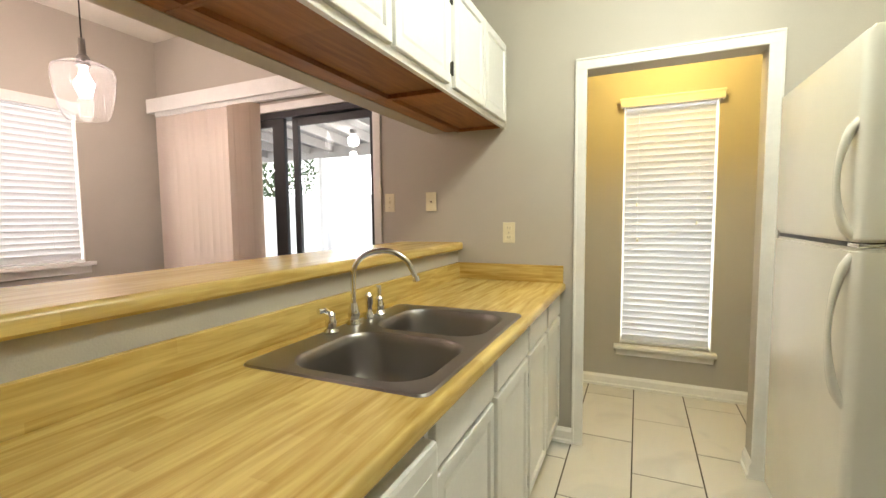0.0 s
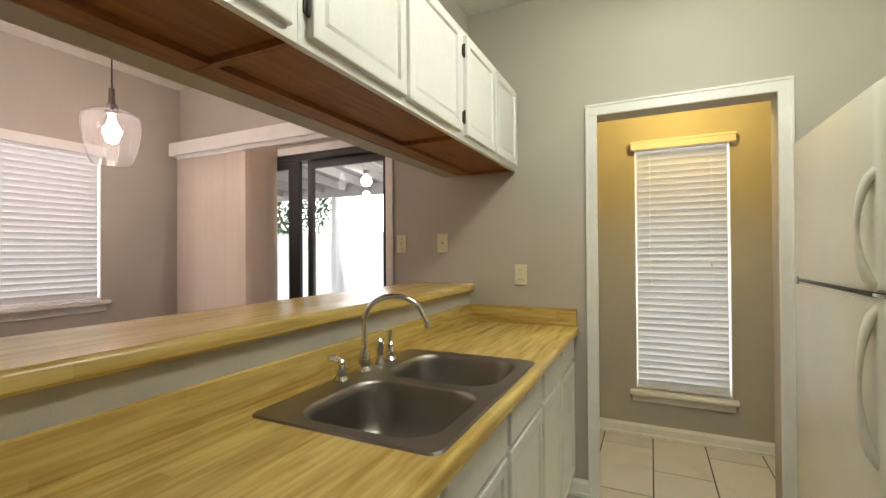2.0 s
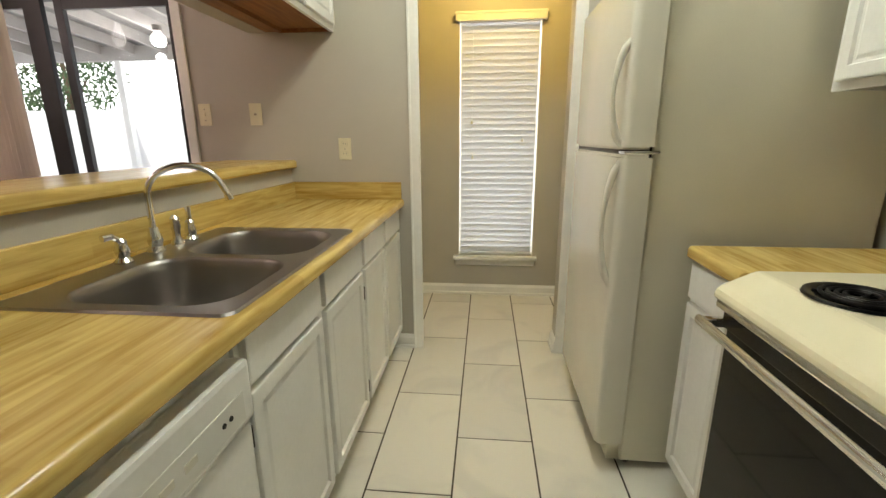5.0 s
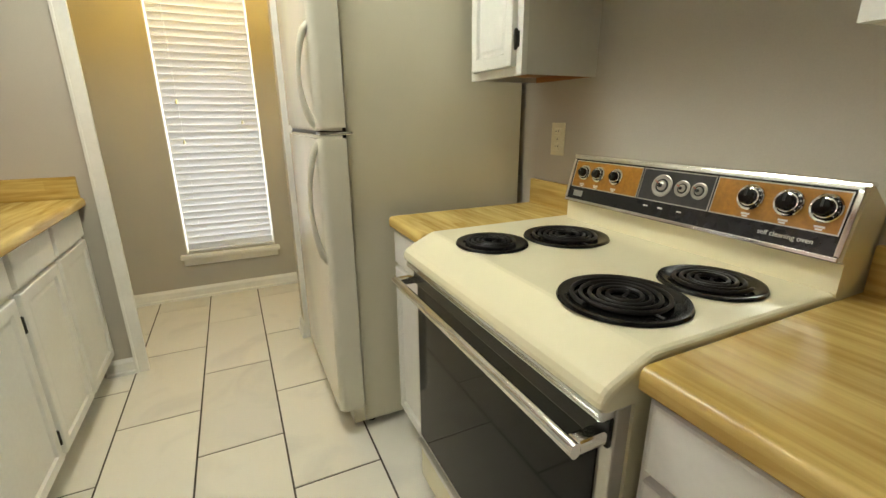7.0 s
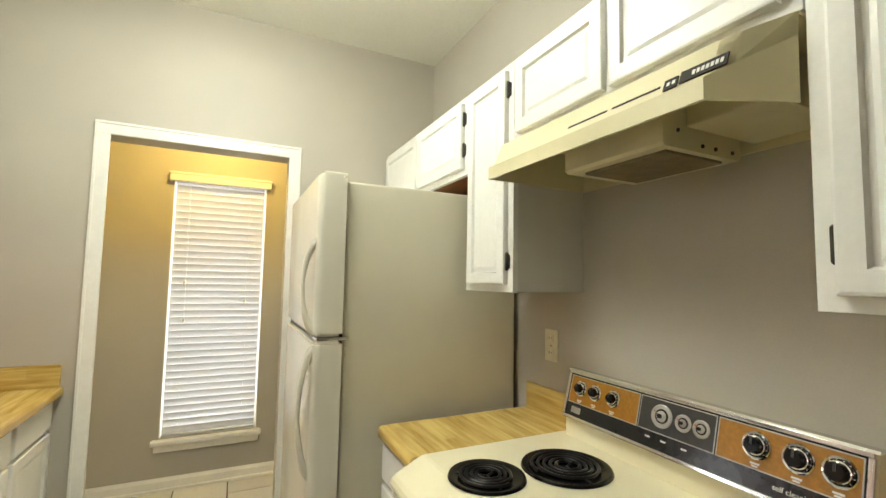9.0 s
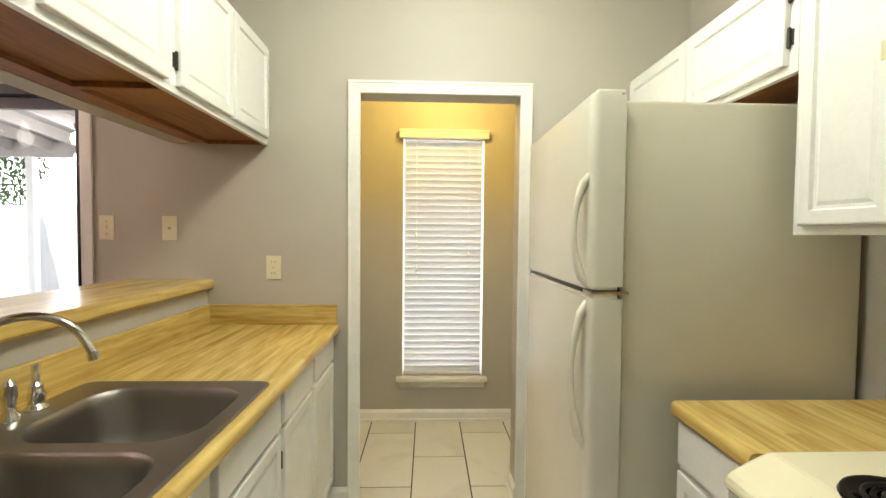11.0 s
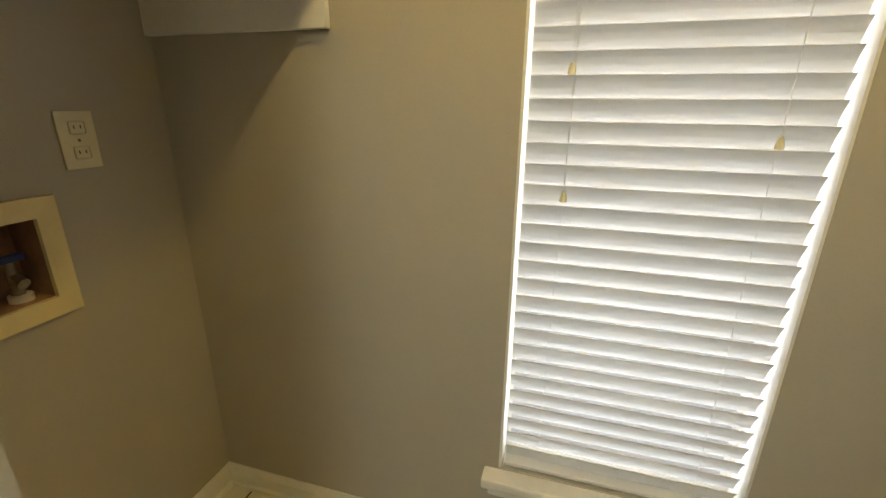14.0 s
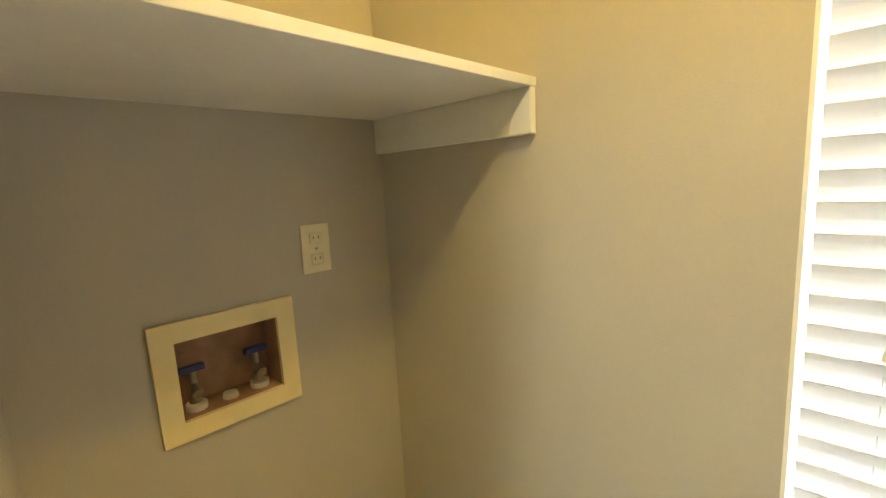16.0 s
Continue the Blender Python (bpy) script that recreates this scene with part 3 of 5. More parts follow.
revolve(bm, [(0.0, 0.205), (0.012, 0.205), (0.014, 0.18), (0.027, 0.145), (0.029, 0.12), (0.02, 0.09), (0.0, 0.082)], pose(PX, PY, PZ) @ Matrix.Scale(1.45, 4), 18)
bl = part("bulb", bm, BULB, pl, "glowing bulb", smooth=True)
bl.visible_shadow = False

# ---- outlets and switches ----
def plate(name, m, label, kind_of, w=0.072, h=0.118):
    """A wall plate in the frame m, u across, v up, w out of the wall."""
    t = thing(name, m.translation, label, "switch" if kind_of == "switch" else "outlet")

    def add(nm, bm, mat, parent):
        bmesh.ops.transform(bm, matrix=m, verts=bm.verts)
        return part(nm, bm, mat, parent)
    add("cover_plate", one(-w / 2, w / 2, -h / 2, h / 2, 0.0005, 0.006, 0.0025), IVORY, t)
    if kind_of == "switch":
        add("toggle", one(-0.005, 0.005, -0.008, 0.012, 0.005, 0.015, 0.002), IVORY, t)
    elif kind_of == "jack":
        bm = bmesh.new()
        revolve(bm, [(0.006, 0.005), (0.006, 0.012), (0.0, 0.012)], Matrix.Identity(4), 12)
        add("jack", bm, BRASS, t)
    else:
        for s in (-1, 1):
            r = add("receptacle", one(-0.017, 0.017, s * 0.027 - 0.014, s * 0.027 + 0.014, 0.005, 0.0085, 0.004), IVORY, t)
            for q in (-0.007, 0.007):
                add("slot", one(q - 0.0010, q + 0.0010, s * 0.027 - 0.002, s * 0.027 + 0.0055, 0.0084, 0.0092), DARK, r)
    for v in ((-0.03, 0.03) if kind_of == "switch" else (0.0,)):
        if kind_of != "jack":
            bm = bmesh.new()
            revolve(bm, [(0.0035, 0.006), (0.003, 0.0075), (0.0, 0.0075)], pose(0, v, 0), 8)
            add("screw", bm, BRASS, t)
    return t


NORTH = lambda x, z: frame_of((x, W, z), (1, 0, 0), (0, 0, 1), (0, -1, 0))
plate("wall_outlet", NORTH(-0.478, 1.195), "ivory duplex outlet on the painted wall above the counter", "outlet")
plate("light_switch", NORTH(-1.278, 1.385), "ivory light switch on the wall beside the patio door", "switch")
plate("wall_jack", NORTH(-0.978, 1.385), "ivory wall plate with a round jack above the bar", "jack")
plate("wall_outlet", frame_of((E, 1.462, 1.172), (0, 1, 0), (0, 0, 1), (-1, 0, 0)), "ivory duplex outlet on the wall beside the range", "outlet")
plate("wall_outlet", frame_of((LX, 3.348, 1.21), (0, 1, 0), (0, 0, 1), (1, 0, 0)), "ivory duplex outlet above the washer valve box", "outlet", 0.08, 0.125)

# ---- laundry closet ----
vx = thing("washer_valve_box", (LX, 3.11, 0.84), "cream plastic washer valve box recessed in the laundry wall", "valve box")
bm = bmesh.new()
rows = [[bm.verts.new((LX + 0.0005, y, z)) for y, z in ((BY0 + d, BZ0 + d), (BY1 - d, BZ0 + d), (BY1 - d, BZ1 - d), (BY0 + d, BZ1 - d))] for d in (0.0, 0.043)]
ring = [bm.faces.new((rows[0][i], rows[0][(i + 1) % 4], rows[1][(i + 1) % 4], rows[1][i])) for i in range(4)]
up = bmesh.ops.extrude_face_region(bm, geom=ring)["geom"]
bmesh.ops.translate(bm, verts=[v for v in up if isinstance(v, bmesh.types.BMVert)], vec=(0.012, 0, 0))
part("flange", bm, CREAMBOX, vx)
part("back_panel", one(LX - 0.088, LX - 0.084, BY0 + 0.0405, BY1 - 0.0405, BZ0 + 0.0405, BZ1 - 0.0405), BOXBACK, vx, "brown stained back of the box")
for r_ in ((BY0 + 0.0402, BY0 + 0.0432, BZ0 + 0.0405, BZ1 - 0.0405), (BY1 - 0.0432, BY1 - 0.0402, BZ0 + 0.0405, BZ1 - 0.0405),
           (BY0 + 0.0435, BY1 - 0.0435, BZ0 + 0.0405, BZ0 + 0.0435), (BY0 + 0.0435, BY1 - 0.0435, BZ1 - 0.0435, BZ1 - 0.0405)):
    part("box_side", one(LX - 0.084, LX, *r_), BOXBACK, vx)
VX = LX - 0.045
for y in (BY0 + 0.082, BY1 - 0.082):
    bm = bmesh.new()
    tube(bm, [(VX, y, BZ0 + 0.045), (VX, y, BZ0 + 0.075), (VX, y, BZ0 + 0.078), (VX, y, BZ0 + 0.13)], [0.013, 0.013, 0.009, 0.009], 12)
    tube(bm, [(VX + 0.004, y, BZ0 + 0.095), (VX + 0.03, y, BZ0 + 0.085)], [0.01, 0.012], 10)
    v = part("valve", bm, BRASS, vx, "dull metal valve", smooth=True)
    part("valve_handle", one(VX - 0.008, VX + 0.01, y - 0.027, y + 0.027, BZ0 + 0.129, BZ0 + 0.145, 0.005), BLUE, v, "dark blue handle")
    bm = bmesh.new()
    revolve(bm, [(0.0, 0.0), (0.022, 0.0), (0.022, 0.014), (0.0, 0.014)], pose(VX + 0.006, y, BZ0 + 0.0436), 14)
    part("collar", bm, PVC, v, "pale plastic collar", smooth=True)
bm = bmesh.new()
revolve(bm, [(0.0, 0.0), (0.018, 0.0), (0.016, 0.012), (0.0, 0.012)], pose(VX + 0.01, (BY0 + BY1) / 2, BZ0 + 0.0436), 14)
part("drain_plug", bm, PVC, vx, "pale plastic plug", smooth=True)

dp = thing("drain_pipe", (LX, 2.925, 0.6), "short white plastic drain pipe stub in the wall", "pipe")
bm = bmesh.new()
DP = pose(LX, 2.925, 0.615) @ pose(0, 0, 0, 0, 90 - 25, 0)
revolve(bm, [(0.027, -0.03), (0.027, 0.075), (0.033, 0.077), (0.034, 0.105), (0.030, 0.107), (0.026, 0.104), (0.0255, 0.02), (0.0, 0.02)], DP, 24)
part("pipe", bm, PVC, dp, smooth=True)
# Flat dark disc stands in for the shade down inside the pipe.
bm = bmesh.new()
revolve(bm, [(0.0, 0.024), (0.025, 0.024)], DP, 20)
part("shade_disc", bm, DARK, dp)

def shelf(y0, y1, x0, x1, z, cleat_h, label, wall_x):
    s = thing("wall_shelf", ((x0 + x1) / 2, (y0 + y1) / 2, z), label, "shelf", "laundry shelves")
    part("board", one(x0, x1, y0, y1, z - 0.019, z, 0.002), WHITE, s)
    part("cleat", one(x0 + 0.002, x1 - 0.002, y1 - 0.02, y1 - 0.001, z - cleat_h, z - 0.019, 0.002), WHITE, s)
    part("cleat", one(x0 + 0.002, x1 - 0.002, y0 + 0.001, y0 + 0.02, z - cleat_h, z - 0.019, 0.002), WHITE, s)
    if wall_x > 0:
        part("cleat", one(wall_x - 0.02, wall_x, y0 + 0.02, y1 - 0.02, z - cleat_h + 0.002, z - 0.019, 0.002), WHITE, s)


shelf(WB + 0.001, L - 0.001, LX + 0.001, -0.330, 1.562, 0.112, "white painted board shelf on wooden cleats above the valve box", LX + 0.001)
shelf(WB + 0.001, L - 0.001, 1.130, E - 0.001, 1.262, 0.094, "white painted lower board shelf in the laundry closet", E - 0.001)
shelf(WB + 0.001, L - 0.001, 1.187, E - 0.001, 1.710, 0.094, "white painted upper board shelf in the laundry closet", E - 0.001)

# ---- counters ----
CF, CZ = -0.153, 0.915


def worktop(x_edge, x_wall, y0, y1, name, label, hole=None):
    """Laminate top with a rounded front edge, running along y."""
    t = thing(name, ((x_edge + x_wall) / 2, (y0 + y1) / 2, CZ - 0.04), label, "worktop")
    s = 1 if x_wall > x_edge else -1
    xe = x_edge + s * 0.03
    bm = bmesh.new()
    r = 0.014
    prof = [(0.032, 0), (0.006, 0), (0.0, 0.006), (0.0, 0.04 - r)] + [(r - r * math.cos(a), 0.04 - r + r * math.sin(a)) for a in (0.5, 1.0, math.pi / 2)] + [(0.032, 0.04)]
    extrude_profile(bm, prof, y0, y1, lambda p, a: (x_edge + s * p[0], a, CZ - 0.04 + p[1]))
    part("front_edge", bm, WOOD_Y, t, smooth=True)
    a, b = sorted((xe, x_wall))
    if hole:
        xs, ys = (a, hole[0], hole[1], b), (y0, hole[2], hole[3], y1)
        bm = bmesh.new()
        grid = [[bm.verts.new((x, y, CZ - 0.04)) for y in ys] for x in xs]
        flat = [bm.faces.new((grid[i][j], grid[i + 1][j], grid[i + 1][j + 1], grid[i][j + 1])) for i in range(3) for j in range(3) if (i, j) != (1, 1)]
        up = bmesh.ops.extrude_face_region(bm, geom=flat)["geom"]
        bmesh.ops.translate(bm, verts=[v for v in up if isinstance(v, bmesh.types.BMVert)], vec=(0, 0, 0.04))
    else:
        bm = one(a, b, y0, y1, CZ - 0.04, CZ)
    part("top", bm, WOOD_Y, t)
    return t


KX = -0.80
SINK = (-0.722, -0.188, 0.922, 1.748)
ct = worktop(CF, KX, -1.2, W, "worktop", "yellow butcher-block laminate worktop with a double sink", (SINK[0] + 0.03, SINK[1] - 0.03, SINK[2] + 0.03, SINK[3] - 0.03))
bs = thing("backsplash", (KX, 0.7, CZ), "yellow wood-grain laminate backsplash strip", "backsplash")
part("strip", one(KX + 0.001, KX + 0.021, -1.2, W - 0.021, CZ, 1.012, 0.003), WOOD_Y, bs)
part("end_strip", one(KX + 0.001, -0.165, W - 0.021, W - 0.001, CZ, 1.012, 0.003), WOOD_X, bs)
bar = thing("bar_top", (-0.98, 0.7, 1.09), "raised wood-grain laminate bar top on the half wall", "bar counter")
bm = bmesh.new()
prof = [(0.014, 0.0), (0.014, 0.045), (0.41, 0.045), (0.418, 0.041), (0.424, 0.032), (0.424, 0.008), (0.418, 0.0)]
extrude_profile(bm, prof, -1.2, W - 0.001, lambda p, a: (-0.768 - p[0], a, 1.09 + p[1]))
part("slab", bm, WOOD_Y, bar, smooth=True)
bm = bmesh.new()
extrude_profile(bm, [(0.0138, 0.0), (0.006, 0.0), (0.0, 0.008), (0.0, 0.032), (0.006, 0.041), (0.0138, 0.045)], -1.2, W - 0.001, lambda p, a: (-0.768 - p[0], a, 1.09 + p[1]))
part("front_edge", bm, WOOD_Y, bar, smooth=True)

# ---- sink and tap ----
sk = thing("kitchen_sink", ((SINK[0] + SINK[1]) / 2, (SINK[2] + SINK[3]) / 2, CZ), "stainless steel double bowl drop-in sink", "sink")
bowls = [(-0.630, -0.226, 0.956, 1.322), (-0.630, -0.226, 1.360, 1.700)]


def rounded(x0, x1, y0, y1, r, n=5):
    out = []
    for cx, cy, a0 in ((x1 - r, y1 - r, 0), (x0 + r, y1 - r, 90), (x0 + r, y0 + r, 180), (x1 - r, y0 + r, 270)):
        for i in range(n + 1):
            a = radians(a0 + 90 * i / n)
            out.append((cx + r * math.cos(a), cy + r * math.sin(a)))
    return out


def loft(bm, loops, cap=True):
    rows = [[bm.verts.new(p) for p in lp] for lp in loops]
    k = len(rows[0])
    for a, b in zip(rows, rows[1:]):
        for j in range(k):
            bm.faces.new((a[j], a[(j + 1) % k], b[(j + 1) % k], b[j]))
    if cap:
        bm.faces.new(rows[-1])
    return rows


def deck():
    """The sink's flat rim, cut round the two bowls."""
    bm = bmesh.new()
    z = CZ + 0.006
    outer = [bm.verts.new((x, y, z)) for x, y in rounded(SINK[0], SINK[1], SINK[2], SINK[3], 0.03)]
    edges = [bm.edges.new((outer[i], outer[(i + 1) % len(outer)])) for i in range(len(outer))]
    for b in bowls:
        ring = [bm.verts.new((x, y, z)) for x, y in rounded(*b, 0.10, 8)]
        edges += [bm.edges.new((ring[i], ring[(i + 1) % len(ring)])) for i in range(len(ring))]
    bmesh.ops.triangle_fill(bm, use_beauty=True, edges=edges)
    lo = [bm.verts.new((v.co.x + math.copysign(0.004, v.co.x - (SINK[0] + SINK[1]) / 2), v.co.y + math.copysign(0.004, v.co.y - (SINK[2] + SINK[3]) / 2), CZ + 0.0005)) for v in outer]
    for i in range(len(outer)):
        bm.faces.new((outer[i], outer[(i + 1) % len(outer)], lo[(i + 1) % len(lo)], lo[i]))
    return bm


part("rim", deck(), STEEL, sk)
for b in bowls:
    bm = bmesh.new()
    z = CZ + 0.006
    loops = []
    for d, dz, r in ((0, 0, 0.10), (0.003, -0.002, 0.098), (0.007, -0.008, 0.095), (0.012, -0.03, 0.092), (0.024, -0.115, 0.085), (0.034, -0.142, 0.078), (0.052, -0.160, 0.066), (0.08, -0.168, 0.05), (0.135, -0.175, 0.03)):
        loops.append([(x, y, z + dz) for x, y in rounded(b[0] + d, b[1] - d, b[2] + d, b[3] - d, max(r, 0.02), 8)])
    loft(bm, loops)
    bw = part("bowl", bm, STEEL, sk, smooth=True)
    bm = bmesh.new()
    revolve(bm, [(0.042, 0.002), (0.038, 0.004), (0.03, -0.002), (0.0, -0.004)], pose((b[0] + b[1]) / 2, (b[2] + b[3]) / 2, z - 0.175), 20)
    part("drain", bm, CHROME, bw, smooth=True)

FX, FY = -0.692, 1.375
fz = CZ + 0.006
tap = thing("kitchen_tap", (FX, FY, fz), "chrome gooseneck kitchen tap with two lever handles", "tap")
bm = bmesh.new()
revolve(bm, [(0.0, 0.0), (0.026, 0.0), (0.026, 0.006), (0.018, 0.018), (0.022, 0.035), (0.017, 0.055), (0.012, 0.075), (0.0, 0.078)], pose(FX, FY, fz), 20)
part("spout_base", bm, CHROME, tap, smooth=True)
pts = [(FX, FY, fz + 0.07), (FX, FY, fz + 0.17)]
for i in range(1, 13):
    a = math.pi * i / 13 * 0.93
    k = 0.104
    pts.append((FX + (k - k * math.cos(a)) * 0.93, FY + (k - k * math.cos(a)) * 0.37, fz + 0.17 + 0.088 * math.sin(a)))
last = pts[-1]
pts.append((last[0] + 0.018, last[1] + 0.007, last[2] - 0.04))
bm = bmesh.new()
tube(bm, pts, 0.0095, 14)
tube(bm, [Vector(pts[-1]), Vector(pts[-1]) + Vector((0.004, 0.0015, -0.018))], 0.0125, 14)
part("spout", bm, CHROME, tap, smooth=True)
for dy, tip in ((-0.125, (-0.012, -0.045, 0.016)), (0.165, (-0.004, 0.004, 0.05))):
    bm = bmesh.new()
    revolve(bm, [(0.0, 0.0), (0.024, 0.0), (0.024, 0.005), (0.016, 0.016), (0.019, 0.036), (0.014, 0.052), (0.015, 0.062), (0.009, 0.07), (0.0, 0.071)], pose(FX, FY + dy, fz), 18)
    h = part("handle_body", bm, CHROME, tap, smooth=True)
    bm = bmesh.new()
    a = Vector((FX, FY + dy, fz + 0.062))
    tube(bm, [a, a + Vector(tip) * 0.5 + Vector((0, 0, 0.008)), a + Vector(tip)], [0.008, 0.009, 0.010], 10)
    part("lever", bm, CHROME, h, smooth=True)
bm = bmesh.new()
revolve(bm, [(0.0, 0.0), (0.019, 0.0), (0.017, 0.01), (0.011, 0.02), (0.011, 0.045), (0.014, 0.055), (0.013, 0.085), (0.006, 0.095), (0.0, 0.096)], pose(FX - 0.004, FY + 0.10, fz) @ Matrix.Diagonal((1.1, 1.1, 1.0, 1.0)), 16)
part("side_sprayer", bm, CHROME, tap, smooth=True)

# ---- base cabinets ----
def base_cabinet(x_face, x_back, y0, y1, label, drawers=True, doors=1, name="base_cabinet"):
    """Painted base cabinet: carcass, recessed plinth, drawer fronts above doors."""
    s = 1 if x_face > x_back else -1
    c = thing(name, ((x_face + x_back) / 2, (y0 + y1) / 2, 0), label, "cabinet", "base cabinets")
    a, b = sorted((x_face, x_back))
    fa, fb = sorted((x_face, x_face - s * 0.02))
    part("face_frame", one(fa, fb, y0 + 0.001, y1 - 0.001, 0.115, CZ - 0.041), WHITE, c)
    fa, fb = sorted((x_face - s * 0.0205, x_back))
    for q in (y0 + 0.001, y1 - 0.017):
        part("side_panel", one(fa, fb, q, q + 0.016, 0.115, 0.72), WHITE, c)
    part("bottom_panel", one(fa, fb, y0 + 0.018, y1 - 0.018, 0.115, 0.131), WHITE, c)
    a, b = sorted((x_face - s * 0.065, x_back))
    part("plinth", one(a, b, y0 + 0.001, y1 - 0.001, 0, 0.1148), WHITE, c)
    w = (y1 - y0) / doors
    for i in range(doors):
        q0, q1 = y0 + i * w + 0.018, y0 + (i + 1) * w - 0.018
        u = (0, 1, 0)
        if drawers:
            part("drawer_front", panel_door(frame_of((x_face, q0, 0.750), u, (0, 0, 1), (s, 0, 0)), q1 - q0, 0.116, flat=True), WHITE, c)
        top = 0.732 if drawers else 0.85
        d = part("door", panel_door(frame_of((x_face, q0, 0.135), u, (0, 0, 1), (s, 0, 0)), q1 - q0, top - 0.135), WHITE, c)
        for z in (0.2, 0.63):
            part("hinge", hinge(frame_of((x_face, q1 + 0.002 if i % 2 else q0 - 0.002, z), u, (0, 0, 1), (s, 0, 0))), HINGE, d)
    return c


XF = -0.194
base_cabinet(XF, KX, 0.925, 1.822, "white painted sink base cabinet with drawer fronts and panel doors", doors=2)
base_cabinet(XF, KX, 1.822, W - 0.02, "white painted base cabinet with two drawers and panel doors", doors=2)
base_cabinet(XF, KX, -1.2, 0.300, "white painted base cabinet at the end of the worktop", doors=2)

dw = thing("dishwasher", (-0.48, 0.61, 0), "white built-in dishwasher with a control strip under the worktop", "dishwasher")
part("body", one(KX, -0.20, 0.303, 0.922, 0.02, CZ - 0.042), WHITE, dw)
part("kick_plate", one(-0.26, -0.24, 0.303, 0.922, 0, 0.11), DARK, dw)
part("door", one(-0.20, -0.168, 0.308, 0.917, 0.115, 0.698, 0.006), WHITE, dw)
cp = part("control_panel", one(-0.20, -0.156, 0.308, 0.917, 0.704, 0.836, 0.012), WHITE, dw)
part("control_strip", one(-0.1565, -0.1545, 0.500, 0.880, 0.722, 0.782), PRINT, cp)
for i in range(5):
    part("button", one(-0.155, -0.1525, 0.485 + i * 0.055, 0.515 + i * 0.055, 0.744, 0.759, 0.001), FRIDGE, cp)
for i in range(2):
    bm = bmesh.new()
    revolve(bm, [(0.0055, 0.0), (0.005, 0.002), (0.0, 0.002)], frame_of((-0.1545, 0.812 + i * 0.022, 0.753), (0, 1, 0), (0, 0, 1), (1, 0, 0)), 12)
    part("indicator", bm, DARK, cp)

# range side
RF = 0.957
base_cabinet(0.985, E, 1.305, 1.593, "narrow white painted base cabinet between range and fridge", doors=1)
base_cabinet(0.985, E, -0.32, 0.497, "white painted base cabinet with a raised panel door beside the range", doors=2)
for y0, y1, lab in ((1.303, 1.595, "short wood-grain laminate worktop beside the range"), (-0.32, 0.499, "yellow wood-grain laminate worktop next to the range")):
    t = worktop(RF, E, y0, y1, "worktop", lab)
    bb = thing("backsplash", (E, (y0 + y1) / 2, CZ), "wood-grain laminate backsplash strip on the range wall", "backsplash")
    part("strip", one(E - 0.021, E - 0.001, y0, y1, CZ, 1.012, 0.003), WOOD_Y, bb)

# ---- wall cabinets ----
def wall_cabinet(x_face, x_back, y0, y1, z0, z1, label, doors=2, drop=0.02, side=WHITE):
    """Painted wall cabinet with an open bare underside behind a face frame, and panel doors on black hinges."""
    s = 1 if x_face > x_back else -1
    c = thing("wall_cabinet", (x_back, (y0 + y1) / 2, z0), label, "cabinet", "wall cabinets")
    a, b = sorted((x_face - s * 0.02, x_back))
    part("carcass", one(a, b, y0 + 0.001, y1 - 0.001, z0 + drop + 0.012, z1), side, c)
    part("underside", one(a, b, y0 + 0.013, y1 - 0.013, z0 + drop, z0 + drop + 0.0115), BROWN, c, "bare brown board underside")
    for q0, q1 in ((y0 + 0.001, y0 + 0.012), (y1 - 0.012, y1 - 0.001)):
        part("side_panel", one(a, b, q0, q1, z0 + 0.002, z0 + drop + 0.0118), BROWN if side is WHITE else side, c)
    fa, fb = sorted((x_face - s * 0.0198, x_face))
    part("face_frame", one(fa, fb, y0 + 0.0005, y1 - 0.0005, z0, z1 + 0.001, 0.001), WHITE, c)
    ba, bb = sorted((x_back, x_back + s * 0.02))
    part("nailer", one(ba, bb, y0 + 0.013, y1 - 0.013, z0 + 0.002, z0 + drop), BROWN, c)
    w = (y1 - y0) / doors
    for i in range(doors):
        q0 = y0 + i * w + (0.03 if i == 0 else 0.01)
        q1 = y0 + (i + 1) * w - (0.03 if i == doors - 1 else 0.01)
        d = part("door", panel_door(frame_of((x_face, q0, z0 + 0.025), (0, 1, 0), (0, 0, 1), (s, 0, 0)), q1 - q0, z1 - z0 - 0.05), WHITE, c)
        hy = q0 - 0.003 if i == 0 else q1 + 0.003
        if doors == 1:
            hy = q0 - 0.003
        for z in (z0 + 0.10, z1 - 0.09):
            part("hinge", hinge(frame_of((x_face, hy, z), (0, 1, 0), (0, 0, 1), (s, 0, 0))), HINGE, d)
    return c


UX, UZ0, UZ1 = -0.503, 1.795, 2.265
for y0, y1 in ((-0.97, -0.05), (-0.05, 0.87), (0.87, 1.795), (1.795, W - 0.001)):
    c = wall_cabinet(UX, KX, y0, y1, UZ0, UZ1, "white painted wall cabinet with two panel doors above the serving opening")
    part("back_rail", one(-0.8715, KX - 0.0005, y0 + 0.002, y1 - 0.002, 1.803, 1.8495), BROWN, c, "dark brown rail along the back")
RX, RZ1 = 1.294, 2.14
wall_cabinet(RX, E, 1.607, W - 0.001, 1.825, RZ1, "white painted wall cabinet over the fridge")
wall_cabinet(RX, E, 1.298, 1.605, 1.375, RZ1, "tall narrow white wall cabinet beside the range hood", doors=1, side=WHITE_SHADED)
wall_cabinet(RX, E, 0.497, 1.296, 1.858, RZ1 + 0.0, "white painted wall cabinet above the range hood")
wall_cabinet(RX, E, -0.32, 0.495, 1.375, RZ1, "white painted wall cabinet with panel doors above the worktop", side=WHITE_SHADED)

